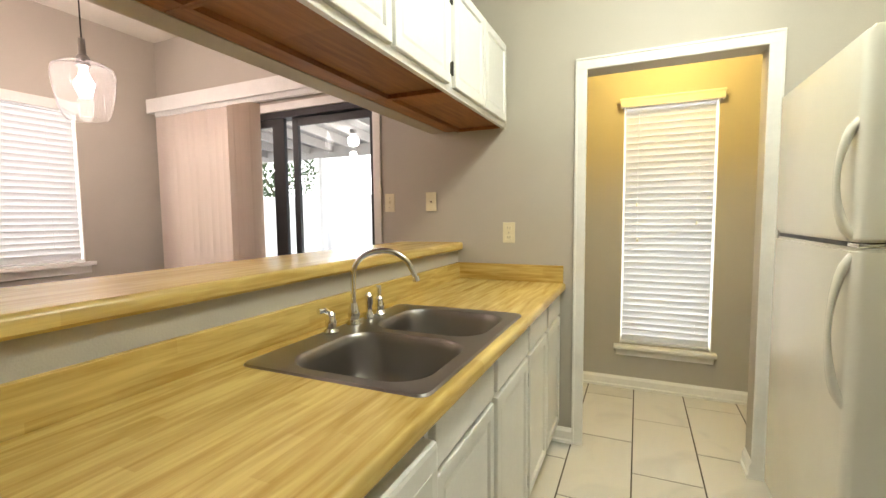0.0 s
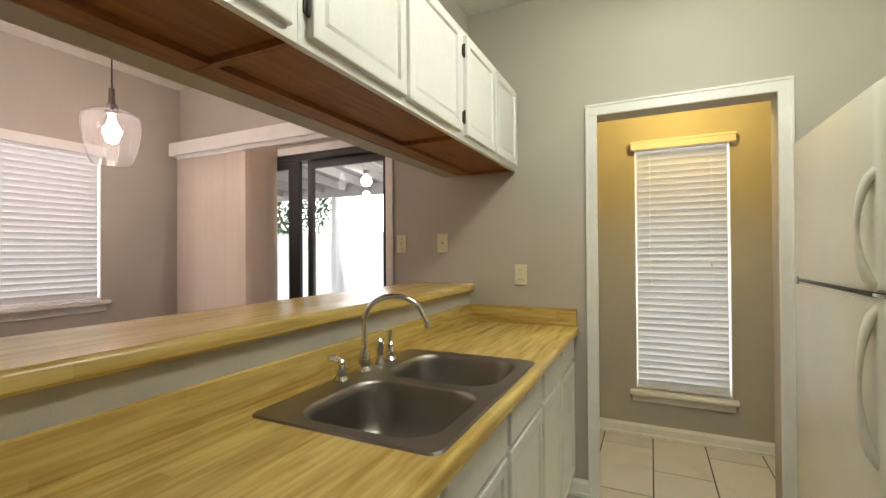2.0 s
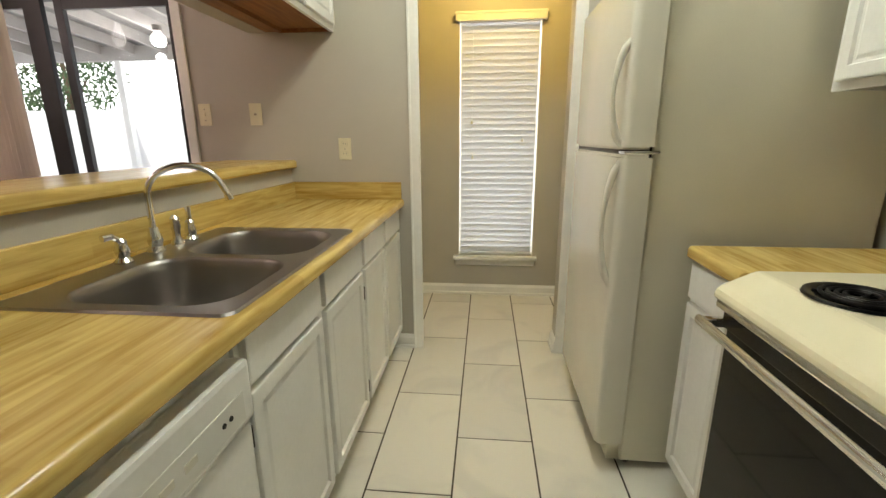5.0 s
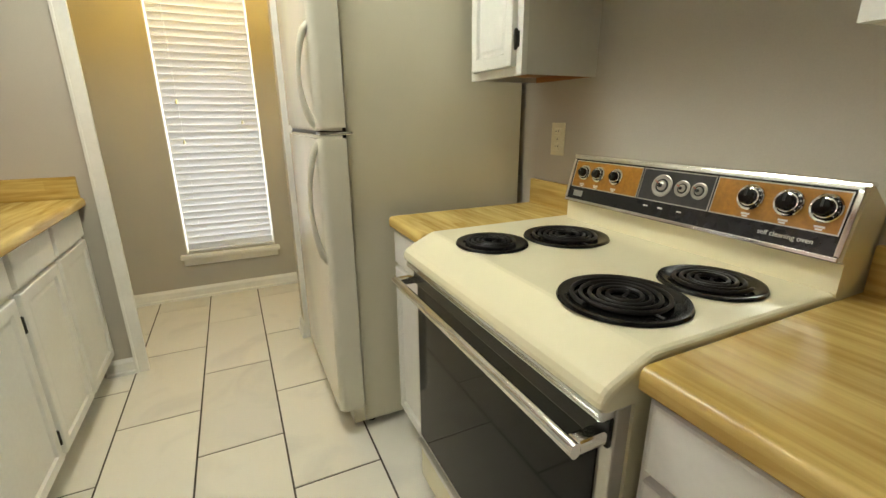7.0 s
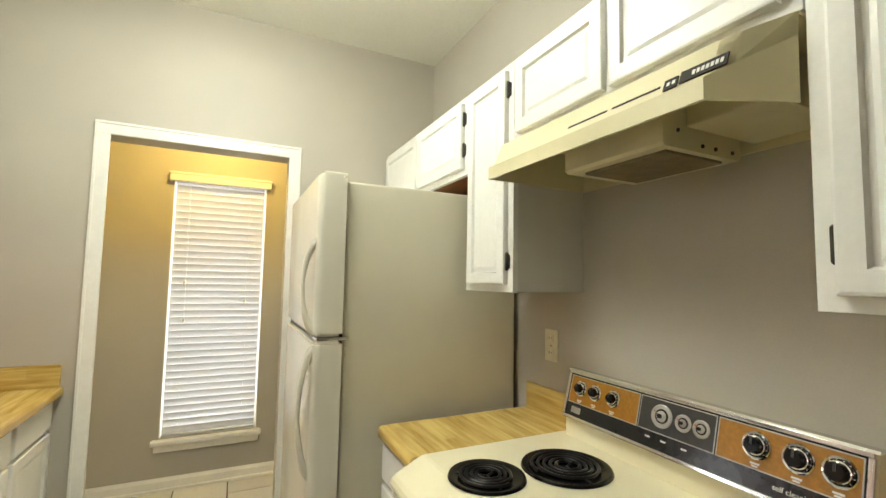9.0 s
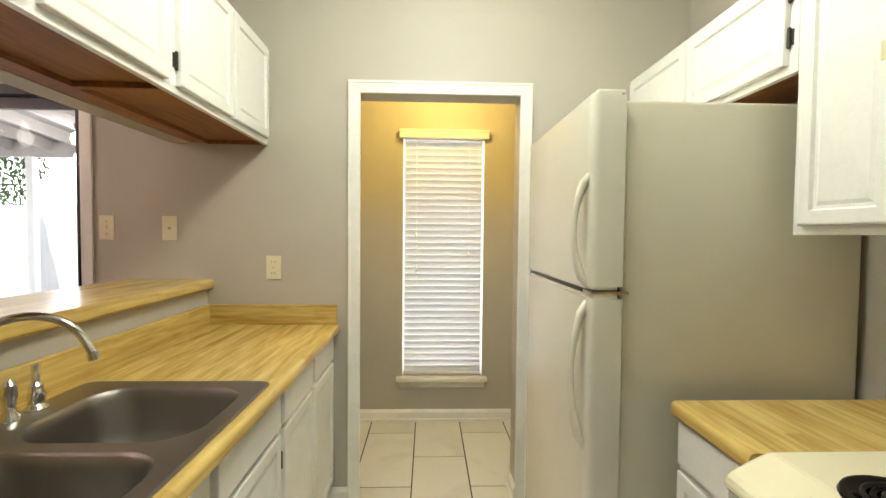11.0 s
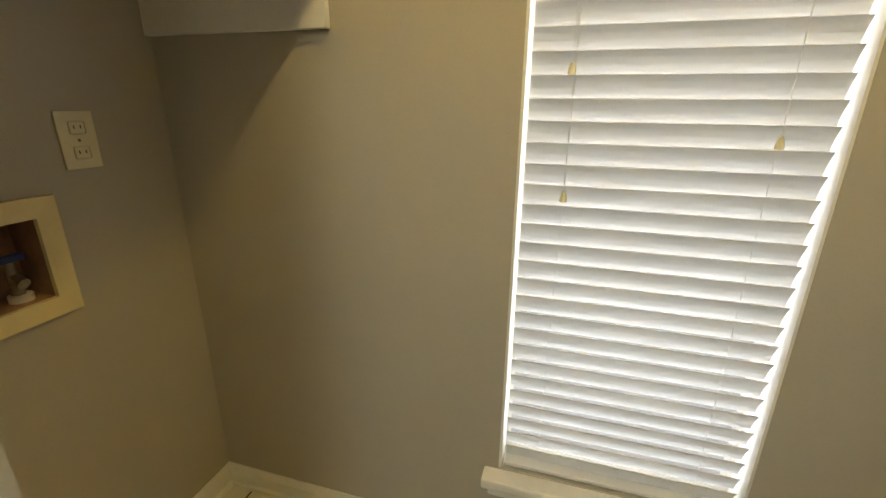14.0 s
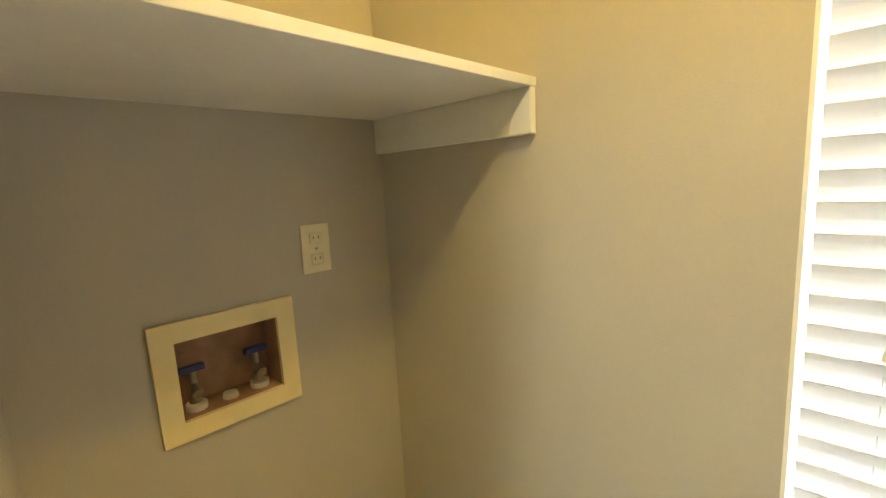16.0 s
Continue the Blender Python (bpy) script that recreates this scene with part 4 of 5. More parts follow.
# ---- range hood ----
HY0, HY1 = 0.60, 1.293
hd = thing("range_hood", (1.4, (HY0 + HY1) / 2, 1.735), "almond painted metal range hood under the cabinet", "range hood")
bm = bmesh.new()
prof = [(1.195, 1.727), (1.195, 1.766), (1.215, 1.769), (1.245, 1.845), (1.288, 1.857), (E - 0.001, 1.857), (E - 0.001, 1.850), (1.292, 1.850), (1.250, 1.839), (1.220, 1.763), (1.202, 1.760), (1.202, 1.727)]
extrude_profile(bm, prof, HY0, HY1, lambda p, a: (p[0], a, p[1]))
part("shell", bm, HOOD, hd)
bm = bmesh.new()
extrude_profile(bm, [(1.197, 1.728), (1.197, 1.765), (1.214, 1.768), (1.244, 1.843), (1.288, 1.855), (E - 0.002, 1.855), (E - 0.002, 1.727)], HY1 - 0.004, HY1, lambda p, a: (p[0], a, p[1]))
part("end_panel", bm, HOOD, hd)
bm = bmesh.new()
near = [(1.195, HY0, 1.727), (1.195, HY0, 1.766), (1.284, 0.501, 1.815), (1.284, 0.501, 1.704)]
lo = [bm.verts.new(p) for p in near]
hi = [bm.verts.new((p[0] + 0.004, p[1] + 0.004, p[2])) for p in near]
for i in range(4):
    bm.faces.new((lo[i], lo[(i + 1) % 4], hi[(i + 1) % 4], hi[i]))
bm.faces.new(lo)
bm.faces.new(hi[::-1])
part("corner_panel", bm, HOOD, hd)
bm = bmesh.new()
fold = [(1.196, HY0, 1.765), (1.215, HY0, 1.768), (1.245, HY0, 1.844), (1.288, HY0, 1.856), (1.288, 0.501, 1.856), (1.284, 0.501, 1.815), (1.229, 0.566, 1.785), (1.250, 0.566, 1.845)]
lo = [bm.verts.new(p) for p in fold]
bm.faces.new((lo[0], lo[1], lo[6]))
bm.faces.new((lo[1], lo[2], lo[7], lo[6]))
bm.faces.new((lo[6], lo[7], lo[4], lo[5]))
bm.faces.new((lo[2], lo[3], lo[4], lo[7]))
bmesh.ops.solidify(bm, geom=bm.faces[:], thickness=0.003)
part("corner_top", bm, HOOD, hd)
part("top_panel", one(1.29, E - 0.001, 0.501, HY0 - 0.001, 1.850, 1.857), HOOD, hd)
part("back_panel", one(E - 0.006, E - 0.001, 0.501, HY1 - 0.004, 1.727, 1.849), HOOD, hd)
bm = bmesh.new()
extrude_profile(bm, [(1.268, 1.80), (1.268, 1.704), (1.276, 1.697), (1.525, 1.697), (1.533, 1.704), (1.533, 1.80)], 0.735, 1.025, lambda p, a: (p[0], a, p[1]))
fh = part("fan_housing", bm, HOOD, hd)
bm = bmesh.new()
extrude_profile(bm, [(1.300, 1.6965), (1.300, 1.690), (1.49, 1.690), (1.49, 1.6965)], 0.752, 0.985, lambda p, a: (p[0], a, p[1]))
part("grease_filter", bm, FILTER, fh, "greasy metal mesh filter")
part("motor_cover", one(1.34, E - 0.007, 0.56, 0.7345, 1.745, 1.845, 0.006), HOOD, hd)
for x, z in ((1.315, 1.735), (1.44, 1.712), (1.50, 1.712), (1.395, 1.712)):
    bm = bmesh.new()
    revolve(bm, [(0.005, 0.0), (0.004, 0.003), (0, 0.003)], frame_of((x, 0.735, z), (1, 0, 0), (0, 0, 1), (0, -1, 0)), 8)
    part("screw", bm, DARK, fh)
hw = Vector((-0.930, 0, 0.367))
hv = Vector((0.367, 0, 0.930))
HF = frame_of((1.215, HY0, 1.769), (0, 1, 0), hv, hw)
for nm, y0, y1, v0, v1, mat, lab in (("switch_plate", 0.066, 0.094, 0.012, 0.036, DARK, "black switch plate"), ("name_plate", -0.026, 0.061, 0.014, 0.040, DARK, "black name plate with pale marks")):
    bm = one(y0, y1, v0, v1, 0.0005, 0.004)
    bmesh.ops.transform(bm, matrix=HF, verts=bm.verts)
    p = part(nm, bm, mat, hd, lab)
    rows = [(y0 + 0.006 + 0.0085 * i, y0 + 0.0115 + 0.0085 * i) for i in range(7)] if nm == "name_plate" else [(y0 + 0.004, y0 + 0.010), (y0 + 0.015, y0 + 0.021)]
    bm = bmesh.new()
    for a, b in rows:
        box(bm, a, b, v0 + 0.008, v1 - 0.008, 0.004, 0.0046)
    bmesh.ops.transform(bm, matrix=HF, verts=bm.verts)
    part("marks", bm, PRINT, p)
for y0, y1 in ((0.105, 0.225), (0.240, 0.365)):
    bm = one(y0, y1, 0.026, 0.031, 0.0003, 0.0012)
    bmesh.ops.transform(bm, matrix=HF, verts=bm.verts)
    part("vent_slot", bm, DARK, hd)

# ---- fridge ----
fr = thing("fridge", (1.15, 2.02, 0), "cream top-freezer fridge with long bowed handles", "fridge")
FY0, FY1, FXD, FXB = 1.672, 2.40, 0.738, 0.845
part("body", one(FXB, 1.565, FY0, FY1, 0.03, 1.757, 0.008), FRIDGE_SIDE, fr, "lightly textured cream sides")
part("gasket", one(0.835, FXB, FY0 + 0.012, FY1 - 0.012, 0.10, 1.75), DARK, fr)
part("base_grille", one(0.80, 0.85, FY0 + 0.02, FY1 - 0.02, 0.02, 0.10), FRIDGE_SIDE, fr)
for x in (0.88, 1.5):
    for y in (FY0 + 0.05, FY1 - 0.05):
        bm = bmesh.new()
        revolve(bm, [(0.0, 0.0), (0.02, 0.0), (0.02, 0.03), (0.0, 0.03)], pose(x, y, 0), 10)
        part("foot", bm, DARK, fr)
for nm, z0, z1 in (("fridge_door", 0.115, 1.197), ("freezer_door", 1.212, 1.772)):
    bm = bmesh.new()
    r = 0.028
    prof = [(0.835, FY0 - 0.03), (0.835, FY1)] + [(FXD + r - r * math.sin(a), FY1 - r + r * math.cos(a)) for a in (0, 0.4, 0.8, 1.2, math.pi / 2)] \
        + [(FXD + r - r * math.cos(a), FY0 - 0.03 + r - r * math.sin(a)) for a in (0, 0.4, 0.8, 1.2, math.pi / 2)]
    extrude_profile(bm, prof, z0, z1, lambda p, a: (p[0], p[1], a))
    ed = [e for e in bm.edges if abs(e.verts[0].co.z - e.verts[1].co.z) < 1e-5]
    bmesh.ops.bevel(bm, geom=ed, offset=0.01, segments=2, affect="EDGES")
    d = part(nm, bm, FRIDGE, fr, smooth=True)
    hy = 1.672
    a0, a1 = ((1.214, 1.55) if nm == "freezer_door" else (0.74, 1.186))
    pts = []
    for i in range(15):
        q = i / 14
        bow = math.sin(math.pi * q) ** 0.55 if 0 < q < 1 else 0
        pts.append((FXD + 0.010 - 0.046 * bow, hy, a0 + 0.01 + (a1 - a0 - 0.02) * q))
    bm = bmesh.new()
    tube(bm, pts, [0.0105 + 0.003 * math.cos(2 * math.pi * i / 14) for i in range(15)], 12)
    part("handle", bm, FRIDGE, d, "long bowed cream handle", smooth=True)
part("hinge_cover", one(0.75, 0.86, FY0 - 0.02, FY0 + 0.05, 1.198, 1.2085, 0.003), CHROME, fr)
part("seam_strip", one(0.755, 0.85, FY0 + 0.05, FY1 - 0.005, 1.196, 1.2125), PANEL_GREY, fr)
part("top_hinge", one(0.76, 0.84, FY0 - 0.015, FY0 + 0.06, 1.772, 1.782, 0.003), FRIDGE, fr)

# ---- range ----
RY0, RY1 = 0.503, 1.298
rg = thing("electric_range", (1.2, 0.9, 0), "almond electric range, four coil burners, black glass oven door", "range")
part("body", one(0.966, 1.585, RY0 + 0.004, RY1 - 0.004, 0.03, 0.868), ALMOND, rg)
part("plinth", one(1.0, 1.57, RY0 + 0.02, RY1 - 0.02, 0.0, 0.03), DARK, rg)
prof = [(0.998, 0.926), (0.988, 0.9245), (0.978, 0.9205), (0.922, 0.894), (0.909, 0.887), (0.900, 0.878), (0.896, 0.866), (0.896, 0.857), (0.901, 0.851), (0.964, 0.851), (0.964, 0.8685), (1.5, 0.8685), (1.5, 0.926)]
bm = bmesh.new()
rings = []
for y, d in ((RY0 + 0.001, 0.009), (RY0 + 0.0025, 0.005), (RY0 + 0.006, 0.002), (RY0 + 0.012, 0.0), (RY1 - 0.012, 0.0), (RY1 - 0.006, 0.002), (RY1 - 0.0025, 0.005), (RY1 - 0.001, 0.009)):
    rings.append([bm.verts.new((x + (d if x < 0.96 else 0.0), y, z - (d if z > 0.87 else 0.0))) for x, z in prof])
for p, q in zip(rings, rings[1:]):
    for i in range(len(prof)):
        j = (i + 1) % len(prof)
        bm.faces.new((p[i], p[j], q[j], q[i]))
bm.faces.new(rings[0])
bm.faces.new(rings[-1][::-1])
ck = part("cooktop", bm, ALMOND, rg, "glossy almond enamel cooktop")
for x, y, r in ((1.079, 1.094, 0.098), (1.299, 1.057, 0.118), (1.099, 0.667, 0.120), (1.322, 0.648, 0.10)):
    z = 0.926
    bm = bmesh.new()
    revolve(bm, [(r, 0.0005), (r - 0.003, 0.006), (r - 0.010, 0.0065), (r - 0.02, 0.003), (r * 0.55, 0.001), (0.0, 0.001)], pose(x, y, z + 0.001), 40)
    pan = part("drip_pan", bm, BLACK, ck, "black enamel drip pan", smooth=True)
    bm = bmesh.new()
    turns, steps = (4.5 if r > 0.11 else 3.8), 120
    tube(bm, [(x + (0.02 + (r - 0.047) * i / steps) * math.cos(2 * math.pi * turns * i / steps), y + (0.02 + (r - 0.047) * i / steps) * math.sin(2 * math.pi * turns * i / steps), z + 0.0085) for i in range(steps + 1)], 0.0042, 8)
    part("coil", bm, COIL, pan, "dark spiral heating coil", smooth=True)
    bm = bmesh.new()
    for a in (0.4, 2.5, 4.6):
        tube(bm, [(x, y, z + 0.004), (x + (r - 0.02) * math.cos(a), y + (r - 0.02) * math.sin(a), z + 0.004)], 0.003, 6)
    part("coil_support", bm, COIL, pan)

# control panel, leaning back
cpn = bmesh.new()
prof = [(1.475, 0.927), (1.475, 0.985), (1.463, 0.992), (1.498, 1.128), (1.512, 1.129), (1.585, 1.08), (1.585, 0.87), (1.5, 0.87)]
extrude_profile(cpn, prof, RY0 - 0.0, RY1 - 0.042, lambda p, a: (p[0], a, p[1]))
bg = part("back_guard", cpn, ALMOND, rg)
bm = bmesh.new()
extrude_profile(bm, [(1.491, 1.1290), (1.494, 1.1345), (1.508, 1.1365), (1.518, 1.1310), (1.516, 1.1270), (1.506, 1.1300)], RY0 - 0.002, RY1 - 0.040, lambda p, a: (p[0], a, p[1]))
part("top_cap", bm, CHROME, bg, "chrome cap along the top")
lean = Vector((0.035, 0, 0.136)).normalized()
BM = frame_of((1.463, RY1 - 0.047, 0.992), (0, -1, 0), lean, Vector((-lean.z, 0, lean.x)))
PW, PH = RY1 - 0.047 - RY0 - 0.005, 0.138


def on_panel(nm, mat, parent, u0, u1, v0, v1, d0, d1, bevel=0.0, label=""):
    b = one(u0, u1, v0, v1, d0, d1, bevel)
    bmesh.ops.transform(b, matrix=BM, verts=b.verts)
    return part(nm, b, mat, parent, label)


pn = on_panel("control_panel", PANEL_BLACK, bg, 0.008, PW - 0.008, 0.006, PH - 0.006, 0.0, 0.004, label="black and amber control panel")
on_panel("chrome_trim", CHROME, bg, 0.0, PW, -0.004, 0.006, 0.0, 0.008, 0.002)
on_panel("chrome_trim", CHROME, bg, 0.0, PW, PH - 0.006, PH + 0.004, 0.0, 0.008, 0.002)
on_panel("chrome_trim", CHROME, bg, -0.002, 0.008, 0.006, PH - 0.006, 0.0, 0.008, 0.002)
on_panel("chrome_trim", CHROME, bg, PW - 0.008, PW + 0.002, 0.006, PH - 0.006, 0.0, 0.008, 0.002)
for nm, u0, u1, mat in (("amber_field", 0.014, 0.268, PANEL_ORANGE), ("clock_field", 0.276, 0.474, PANEL_GREY), ("amber_field", 0.482, PW - 0.014, PANEL_ORANGE)):
    f = on_panel(nm, mat, pn, u0, u1, 0.047, PH - 0.012, 0.004, 0.0052)
    for r in ((u0 - 0.002, u1 + 0.002, 0.0445, 0.047), (u0 - 0.002, u1 + 0.002, PH - 0.012, PH - 0.0095), (u0 - 0.002, u0, 0.047, PH - 0.012), (u1, u1 + 0.002, 0.047, PH - 0.012)):
        on_panel("silver_line", DIAL, pn, *r, 0.004, 0.0058)
for u in (0.057, 0.115, 0.184, 0.560, 0.634, 0.698):
    big = 0.021 if u < 0.3 else 0.025
    bm = bmesh.new()
    revolve(bm, [(big, 0.005), (big - 0.001, 0.0075), (big - 0.006, 0.0085), (big - 0.006, 0.010)], BM @ pose(u, 0.092, 0), 28)
    sk_ = part("skirt", bm, BLACK, pn, "black dial skirt with pale ticks", smooth=True)
    bm = bmesh.new()
    for i in range(10):
        a = radians(-130 + i * 29)
        box(bm, -0.0006, 0.0006, big - 0.0045, big - 0.0015, 0.0079, 0.0086)
        bmesh.ops.rotate(bm, verts=bm.verts[-8:], cent=(0, 0, 0), matrix=Matrix.Rotation(a, 3, "Z"))
    bmesh.ops.transform(bm, matrix=BM @ pose(u, 0.092, 0), verts=bm.verts)
    part("ticks", bm, PRINT, sk_)
    bm = bmesh.new()
    revolve(bm, [(big - 0.0055, 0.009), (big - 0.0055, 0.013), (big - 0.0075, 0.0135), (big - 0.0075, 0.009)], BM @ pose(u, 0.092, 0), 28)
    revolve(bm, [(big + 0.003, 0.005), (big + 0.003, 0.0085), (big + 0.001, 0.0102), (big - 0.002, 0.0095), (big - 0.003, 0.0076)], BM @ pose(u, 0.092, 0), 28)
    part("chrome_ring", bm, CHROME, pn, smooth=True)
    bm = bmesh.new()
    revolve(bm, [(big - 0.0078, 0.008), (big - 0.0085, 0.024), (big - 0.011, 0.027), (0.0, 0.027)], BM @ pose(u, 0.092, 0), 24)
    k = part("knob", bm, BLACK, pn, "black control knob", smooth=True)
    bm = one(-0.002, 0.002, 0.001, big - 0.008, 0.0265, 0.029)
    bmesh.ops.transform(bm, matrix=BM @ pose(u, 0.092, 0), verts=bm.verts)
    part("pointer", bm, PANEL_GREY, k)
    bm = boxes((-0.009, 0.009, -0.036, -0.032, 0.0052, 0.0058), (-0.006, 0.006, -0.041, -0.0375, 0.0052, 0.0058))
    bmesh.ops.transform(bm, matrix=BM @ pose(u, 0.090, 0), verts=bm.verts)
    part("printed_marks", bm, PRINT, pn)
for u, r in ((0.340, 0.029), (0.398, 0.0205), (0.443, 0.0205)):
    bm = bmesh.new()
    revolve(bm, [(r, 0.005), (r, 0.008), (r - 0.003, 0.009), (r - 0.006, 0.0065), (r * 0.5, 0.0062), (r * 0.45, 0.009), (r * 0.25, 0.013), (0.0, 0.013)], BM @ pose(u, 0.088, 0), 28)
    d = part("timer_dial", bm, DIAL, pn, "silver timer dial", smooth=True)
    bm = one(-0.001, 0.001, -r * 0.2, r * 0.75, 0.0125, 0.0135)
    bmesh.ops.transform(bm, matrix=BM @ pose(u, 0.088, 0, 0, 0, 60), verts=bm.verts)
    part("needle", bm, NEEDLE, d, "red needle")
    bm = bmesh.new()
    revolve(bm, [(r * 0.62, 0.0064), (r * 0.62, 0.0075), (r * 0.47, 0.0080)], BM @ pose(u, 0.088, 0), 24)
    part("dial_face", bm, PANEL_BLACK, d, "black dial face", smooth=True)
    bm = bmesh.new()
    revolve(bm, [(r * 0.2, 0.012), (r * 0.2, 0.0175), (0.0, 0.018)], BM @ pose(u, 0.088, 0), 14)
    part("hub", bm, BLACK, d, "black setting hub", smooth=True)
on_panel("badge", DIAL, pn, 0.03, 0.068, 0.016, 0.034, 0.004, 0.005)
for u in (0.30, 0.345, 0.40):
    on_panel("printed_marks", PRINT, pn, u, u + 0.014, 0.028, 0.032, 0.004, 0.0046)


def lettering(text, m, size, parent, mat):
    cu = bpy.data.curves.new("lettering", "FONT")
    cu.body, cu.size, cu.extrude = text, size, 0.0003
    tmp = bpy.data.objects.new("lettering", cu)
    me = bpy.data.meshes.new_from_object(tmp)
    me.transform(Matrix.Translation(-ORIGIN[parent]) @ m)
    me.materials.clear()
    me.materials.append(mat)
    bpy.data.objects.remove(tmp)
    ob = new("lettering", me)
    ob.parent = parent
    ORIGIN[ob] = ORIGIN[parent]
    return ob


lettering("self cleaning oven", BM @ pose(0.595, 0.021, 0.0046), 0.0145, pn, PRINT)

# oven door
od = part("oven_door", one(0.935, 0.966, RY0 + 0.008, RY1 - 0.008, 0.215, 0.845, 0.004), ALU, rg, "black glass oven door with aluminium edges")
part("glass_front", one(0.9305, 0.9352, RY0 + 0.035, RY1 - 0.03, 0.235, 0.772), OVEN_GLASS, od, "black mirror glass")
part("top_rail", one(0.926, 0.9352, RY0 + 0.010, RY1 - 0.010, 0.775, 0.827, 0.003), BLACK, od)
part("vent_trim", one(0.904, 0.9345, RY0 + 0.008, RY1 - 0.008, 0.829, 0.848, 0.005), CHROME, od)
hx = 0.866
bm = bmesh.new()
extrude_profile(bm, [(hx + 0.010 * math.cos(a), 0.003 + 0.0135 * math.sin(a)) for a in (2 * math.pi * i / 16 for i in range(16))], RY0 + 0.012, RY1 - 0.012, lambda p, a: (p[0], a, 0.79 + p[1]))
hn = part("handle", bm, CHROME, od, "polished metal bar handle", smooth=True)
for y in (RY0 + 0.012, RY1 - 0.042):
    part("bracket", one(hx + 0.002, 0.934, y, y + 0.026, 0.781, 0.805, 0.007, 3), CHROME, hn)
sd = part("storage_drawer", one(0.938, 0.966, RY0 + 0.008, RY1 - 0.008, 0.05, 0.195, 0.005), ALMOND, rg, "almond storage drawer")
part("drawer_trim", one(0.925, 0.94, RY0 + 0.008, RY1 - 0.008, 0.188, 0.206, 0.003), ALU, sd)

# ---- patio ----
structure("ground", one(-40, 40, 3.8, 60, -0.2, -0.06), CONCRETE, "pale ground beyond the patio", "ground")
structure("patio_slab", one(-7, -0.95, WB + 0.001, 6.2, -0.2, -0.02), CONCRETE, "pale concrete patio slab", "patio")
pr = thing("patio_roof", (-3.5, 4.5, 2.3), "grey sloping board patio roof on rafters and a post", "patio roof")
bm = bmesh.new()
extrude_profile(bm, [(WB + 0.002, 2.84), (6.4, 2.52), (6.4, 2.56), (WB + 0.002, 2.88)], -7.0, 0.0 - 0.96, lambda p, a: (a, p[0], p[1]))
part("boards", bm, PATIO_ROOF, pr)
for i in range(12):
    x = -6.6 + i * 0.5
    bm = bmesh.new()
    extrude_profile(bm, [(WB + 0.002, 2.70), (6.35, 2.39), (6.35, 2.52), (WB + 0.002, 2.835)], x, x + 0.04, lambda p, a: (a, p[0], p[1]))
    part("rafter", bm, RAFTER, pr)
part("beam", one(-7, -0.96, 6.25, 6.35, 2.32, 2.50), RAFTER, pr)
for x in (-6.6, -4.9, -1.2):
    part("post", one(x, x + 0.09, 6.25, 6.34, -0.02, 2.32), FENCE, pr)
pt = thing("patio_lamp", (-3.4, 5.2, 2.45), "lit round patio lamp under the roof", "patio lamp")
bm = bmesh.new()
revolve(bm, [(0.0, 0.16), (0.05, 0.16), (0.05, 0.1), (0.02, 0.09)], pose(-3.4, 5.2, 2.33), 16)
part("base", bm, STEEL, pt, smooth=True)
bm = bmesh.new()
revolve(bm, [(0.02, 0.09), (0.07, 0.05), (0.08, 0.0), (0.06, -0.05), (0.0, -0.07)], pose(-3.4, 5.2, 2.33), 16)
part("globe", bm, PATIO_BULB, pt, smooth=True)
structure("backdrop", one(-110, 40, 55, 55.2, -1, 40), BACKDROP, "bright hazy distance", "backdrop")
fe = thing("fence", (-4, 9.0, -0.06), "white board fence beyond the patio in bright sun", "fence")
for i in range(60):
    part("board", one(-12 + i * 0.2, -12 + i * 0.2 + 0.194, 9.0, 9.02, -0.06, 1.85), FENCE, fe)
tree = thing("tree", (-9.9, 10.5, -0.06), "small leafy green tree behind the fence", "tree")
bm = bmesh.new()
tube(bm, [(-9.9, 10.5, -0.1), (-9.95, 10.5, 1.2), (-9.85, 10.5, 2.3), (-10.0, 10.6, 3.4)], [0.12, 0.1, 0.07, 0.03], 8)
tube(bm, [(-9.9, 10.5, 1.6), (-10.5, 10.4, 2.6)], [0.05, 0.02], 6)
tube(bm, [(-9.9, 10.5, 1.9), (-9.3, 10.6, 2.8)], [0.05, 0.02], 6)
part("trunk", bm, BARK, tree)
rng = random.Random(3)
verts, faces = [], []
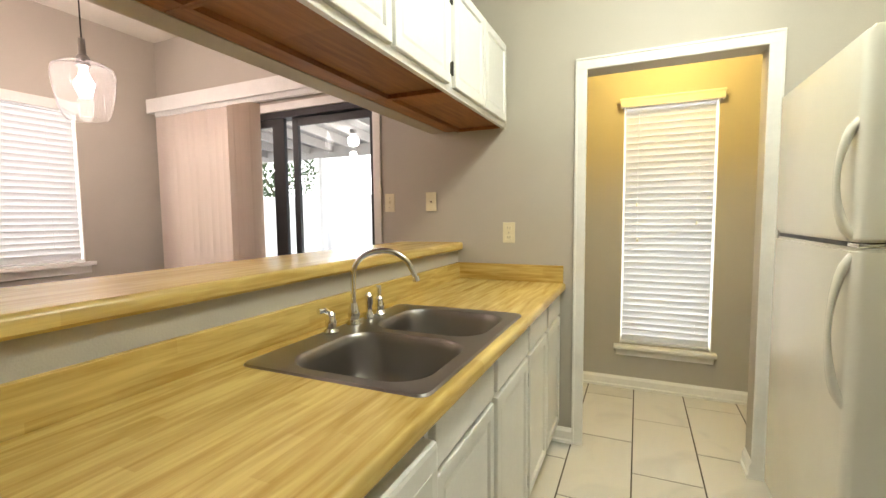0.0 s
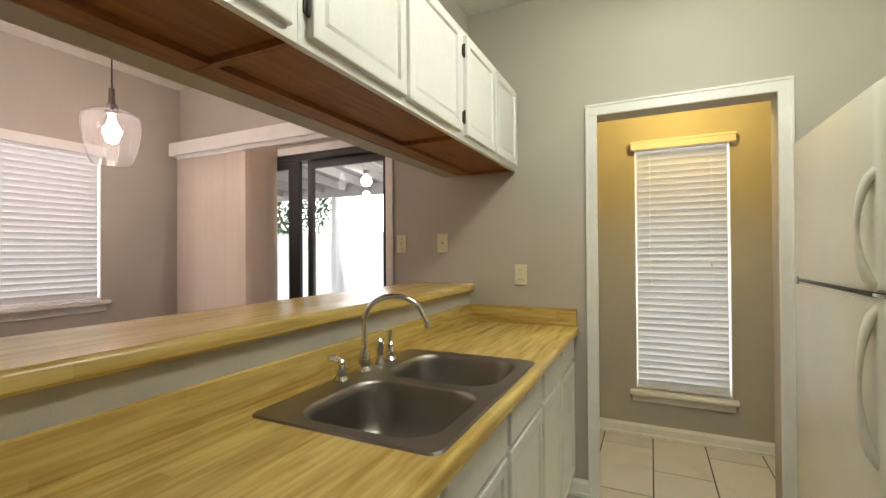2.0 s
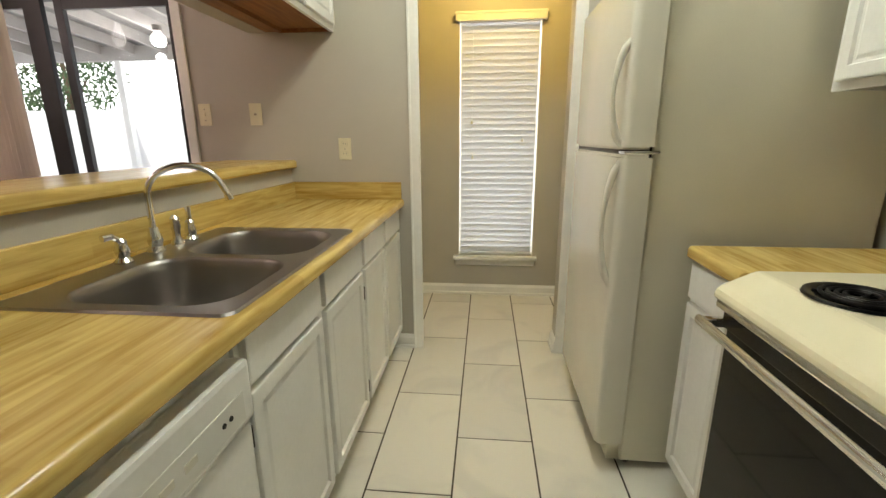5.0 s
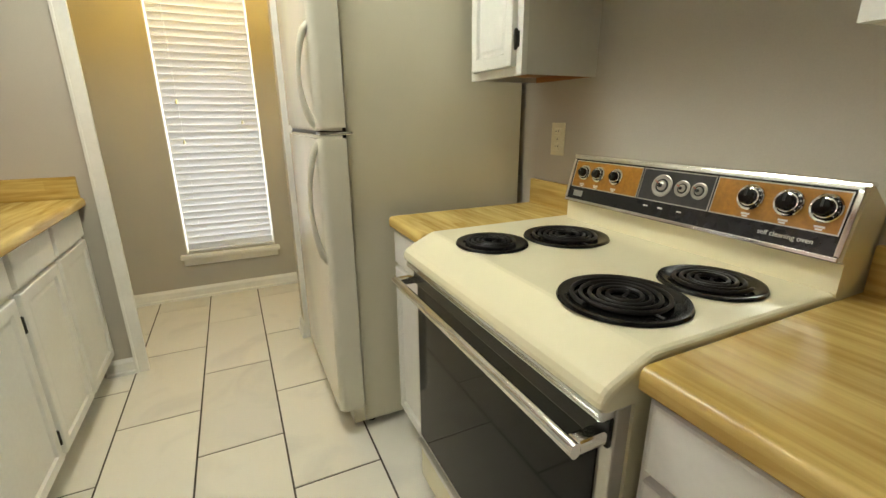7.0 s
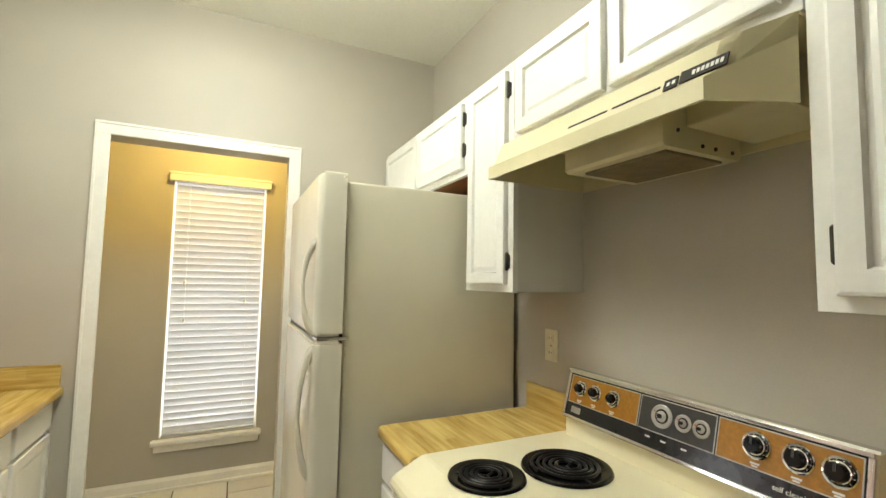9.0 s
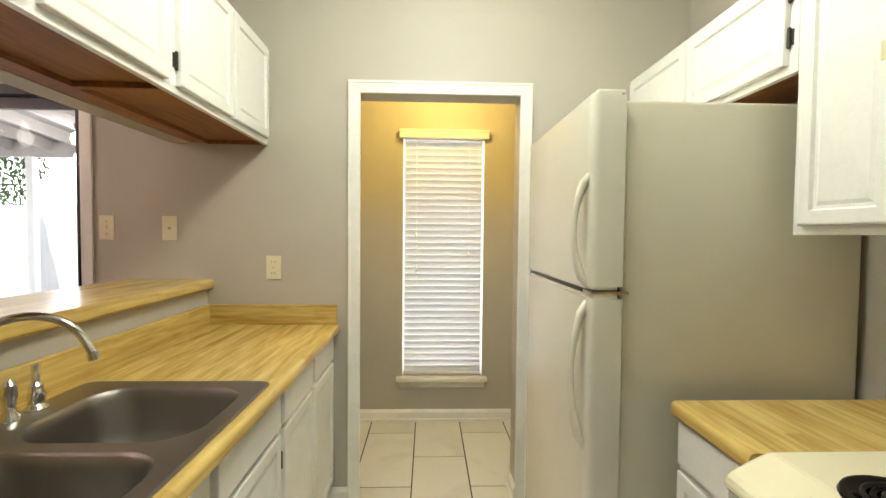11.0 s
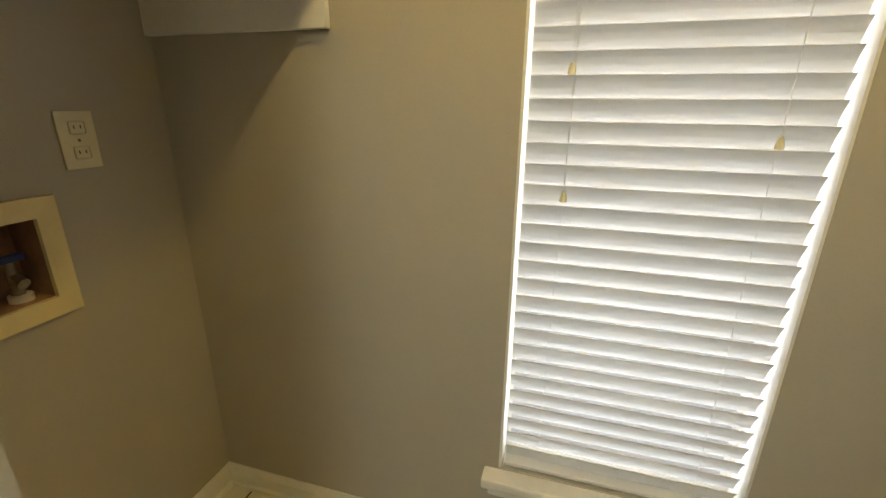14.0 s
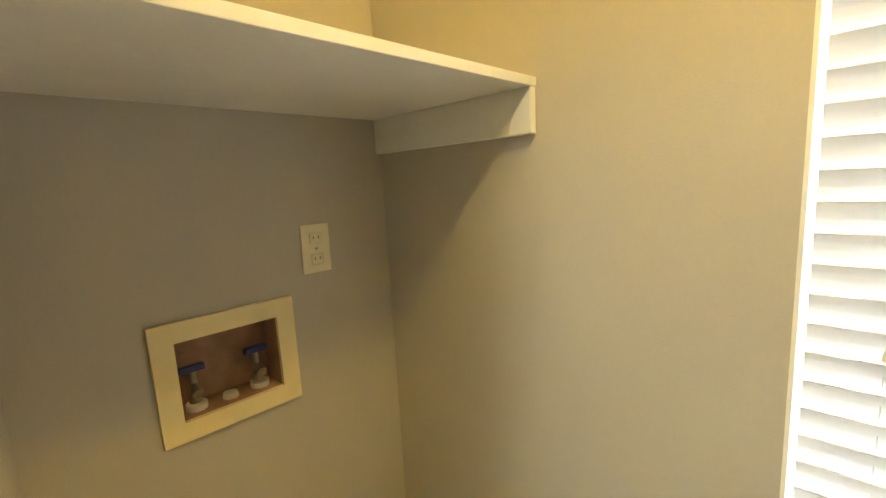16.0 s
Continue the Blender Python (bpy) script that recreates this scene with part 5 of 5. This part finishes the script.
for i in range(2600):
    a, b, r = rng.uniform(0, 6.283), rng.uniform(-1, 1), rng.uniform(0.25, 1.0) ** 0.5
    c = Vector((-9.9 + 1.2 * r * math.cos(a) * math.sqrt(1 - b * b), 10.5 + 1.1 * r * math.sin(a) * math.sqrt(1 - b * b), 2.7 + 1.3 * r * b))
    c += Vector((0.25 * math.sin(5 * c.z), 0.2 * math.cos(4 * c.x), 0.2 * math.sin(6 * c.x)))
    q = Euler((rng.uniform(0, 6), rng.uniform(0, 6), rng.uniform(0, 6))).to_matrix()
    k = len(verts)
    verts += [tuple(c + q @ Vector(p) - Vector((-9.9, 10.5, -0.06))) for p in ((-0.07, 0, 0), (0, -0.03, 0.01), (0.08, 0, 0), (0, 0.03, 0.01))]
    faces.append((k, k + 1, k + 2, k + 3))
me = bpy.data.meshes.new("crown")
me.from_pydata(verts, [], faces)
me.materials.append(LEAF)
cr = new("crown", me)
cr.parent = tree
structure("backdrop_window", one(-3, 4, 7.5, 7.6, -1, 6), BACKDROP_W, "bright sky beyond the laundry window", "backdrop")
structure("backdrop_dining", one(-8.1, -8.0, -3, 6, -1, 6), BACKDROP_W, "bright sky beyond the dining window", "backdrop")

# ---- floor tiles ----
TX, TY, TX0, TYA, TYB = 0.319, 0.637, 0.205, 2.11, 1.79
me = bpy.data.meshes.new("tile")
bm = bmesh.new()
box(bm, 0.0035, TX - 0.0035, 0.0035, TY - 0.0035, -0.0024, 0)
top = [e for e in bm.edges if all(v.co.z > -0.001 for v in e.verts)]
bmesh.ops.bevel(bm, geom=top, offset=0.001, segments=1, affect="EDGES")
bm.to_mesh(me)
bm.free()
me.materials.append(TILE)
for col in range(-4, 5):
    x = TX0 + col * TX
    base = TYA if col % 2 else TYB
    for row in range(-7, 3):
        y = base + row * TY
        x1, y1 = x + TX, y + TY
        if x1 < KX or x > E or y1 < SOUTH or y > L:
            continue
        ob = new("tile", me)
        ob.parent = floor
        ob.location = (x, y, random.uniform(-0.0004, 0.0004))
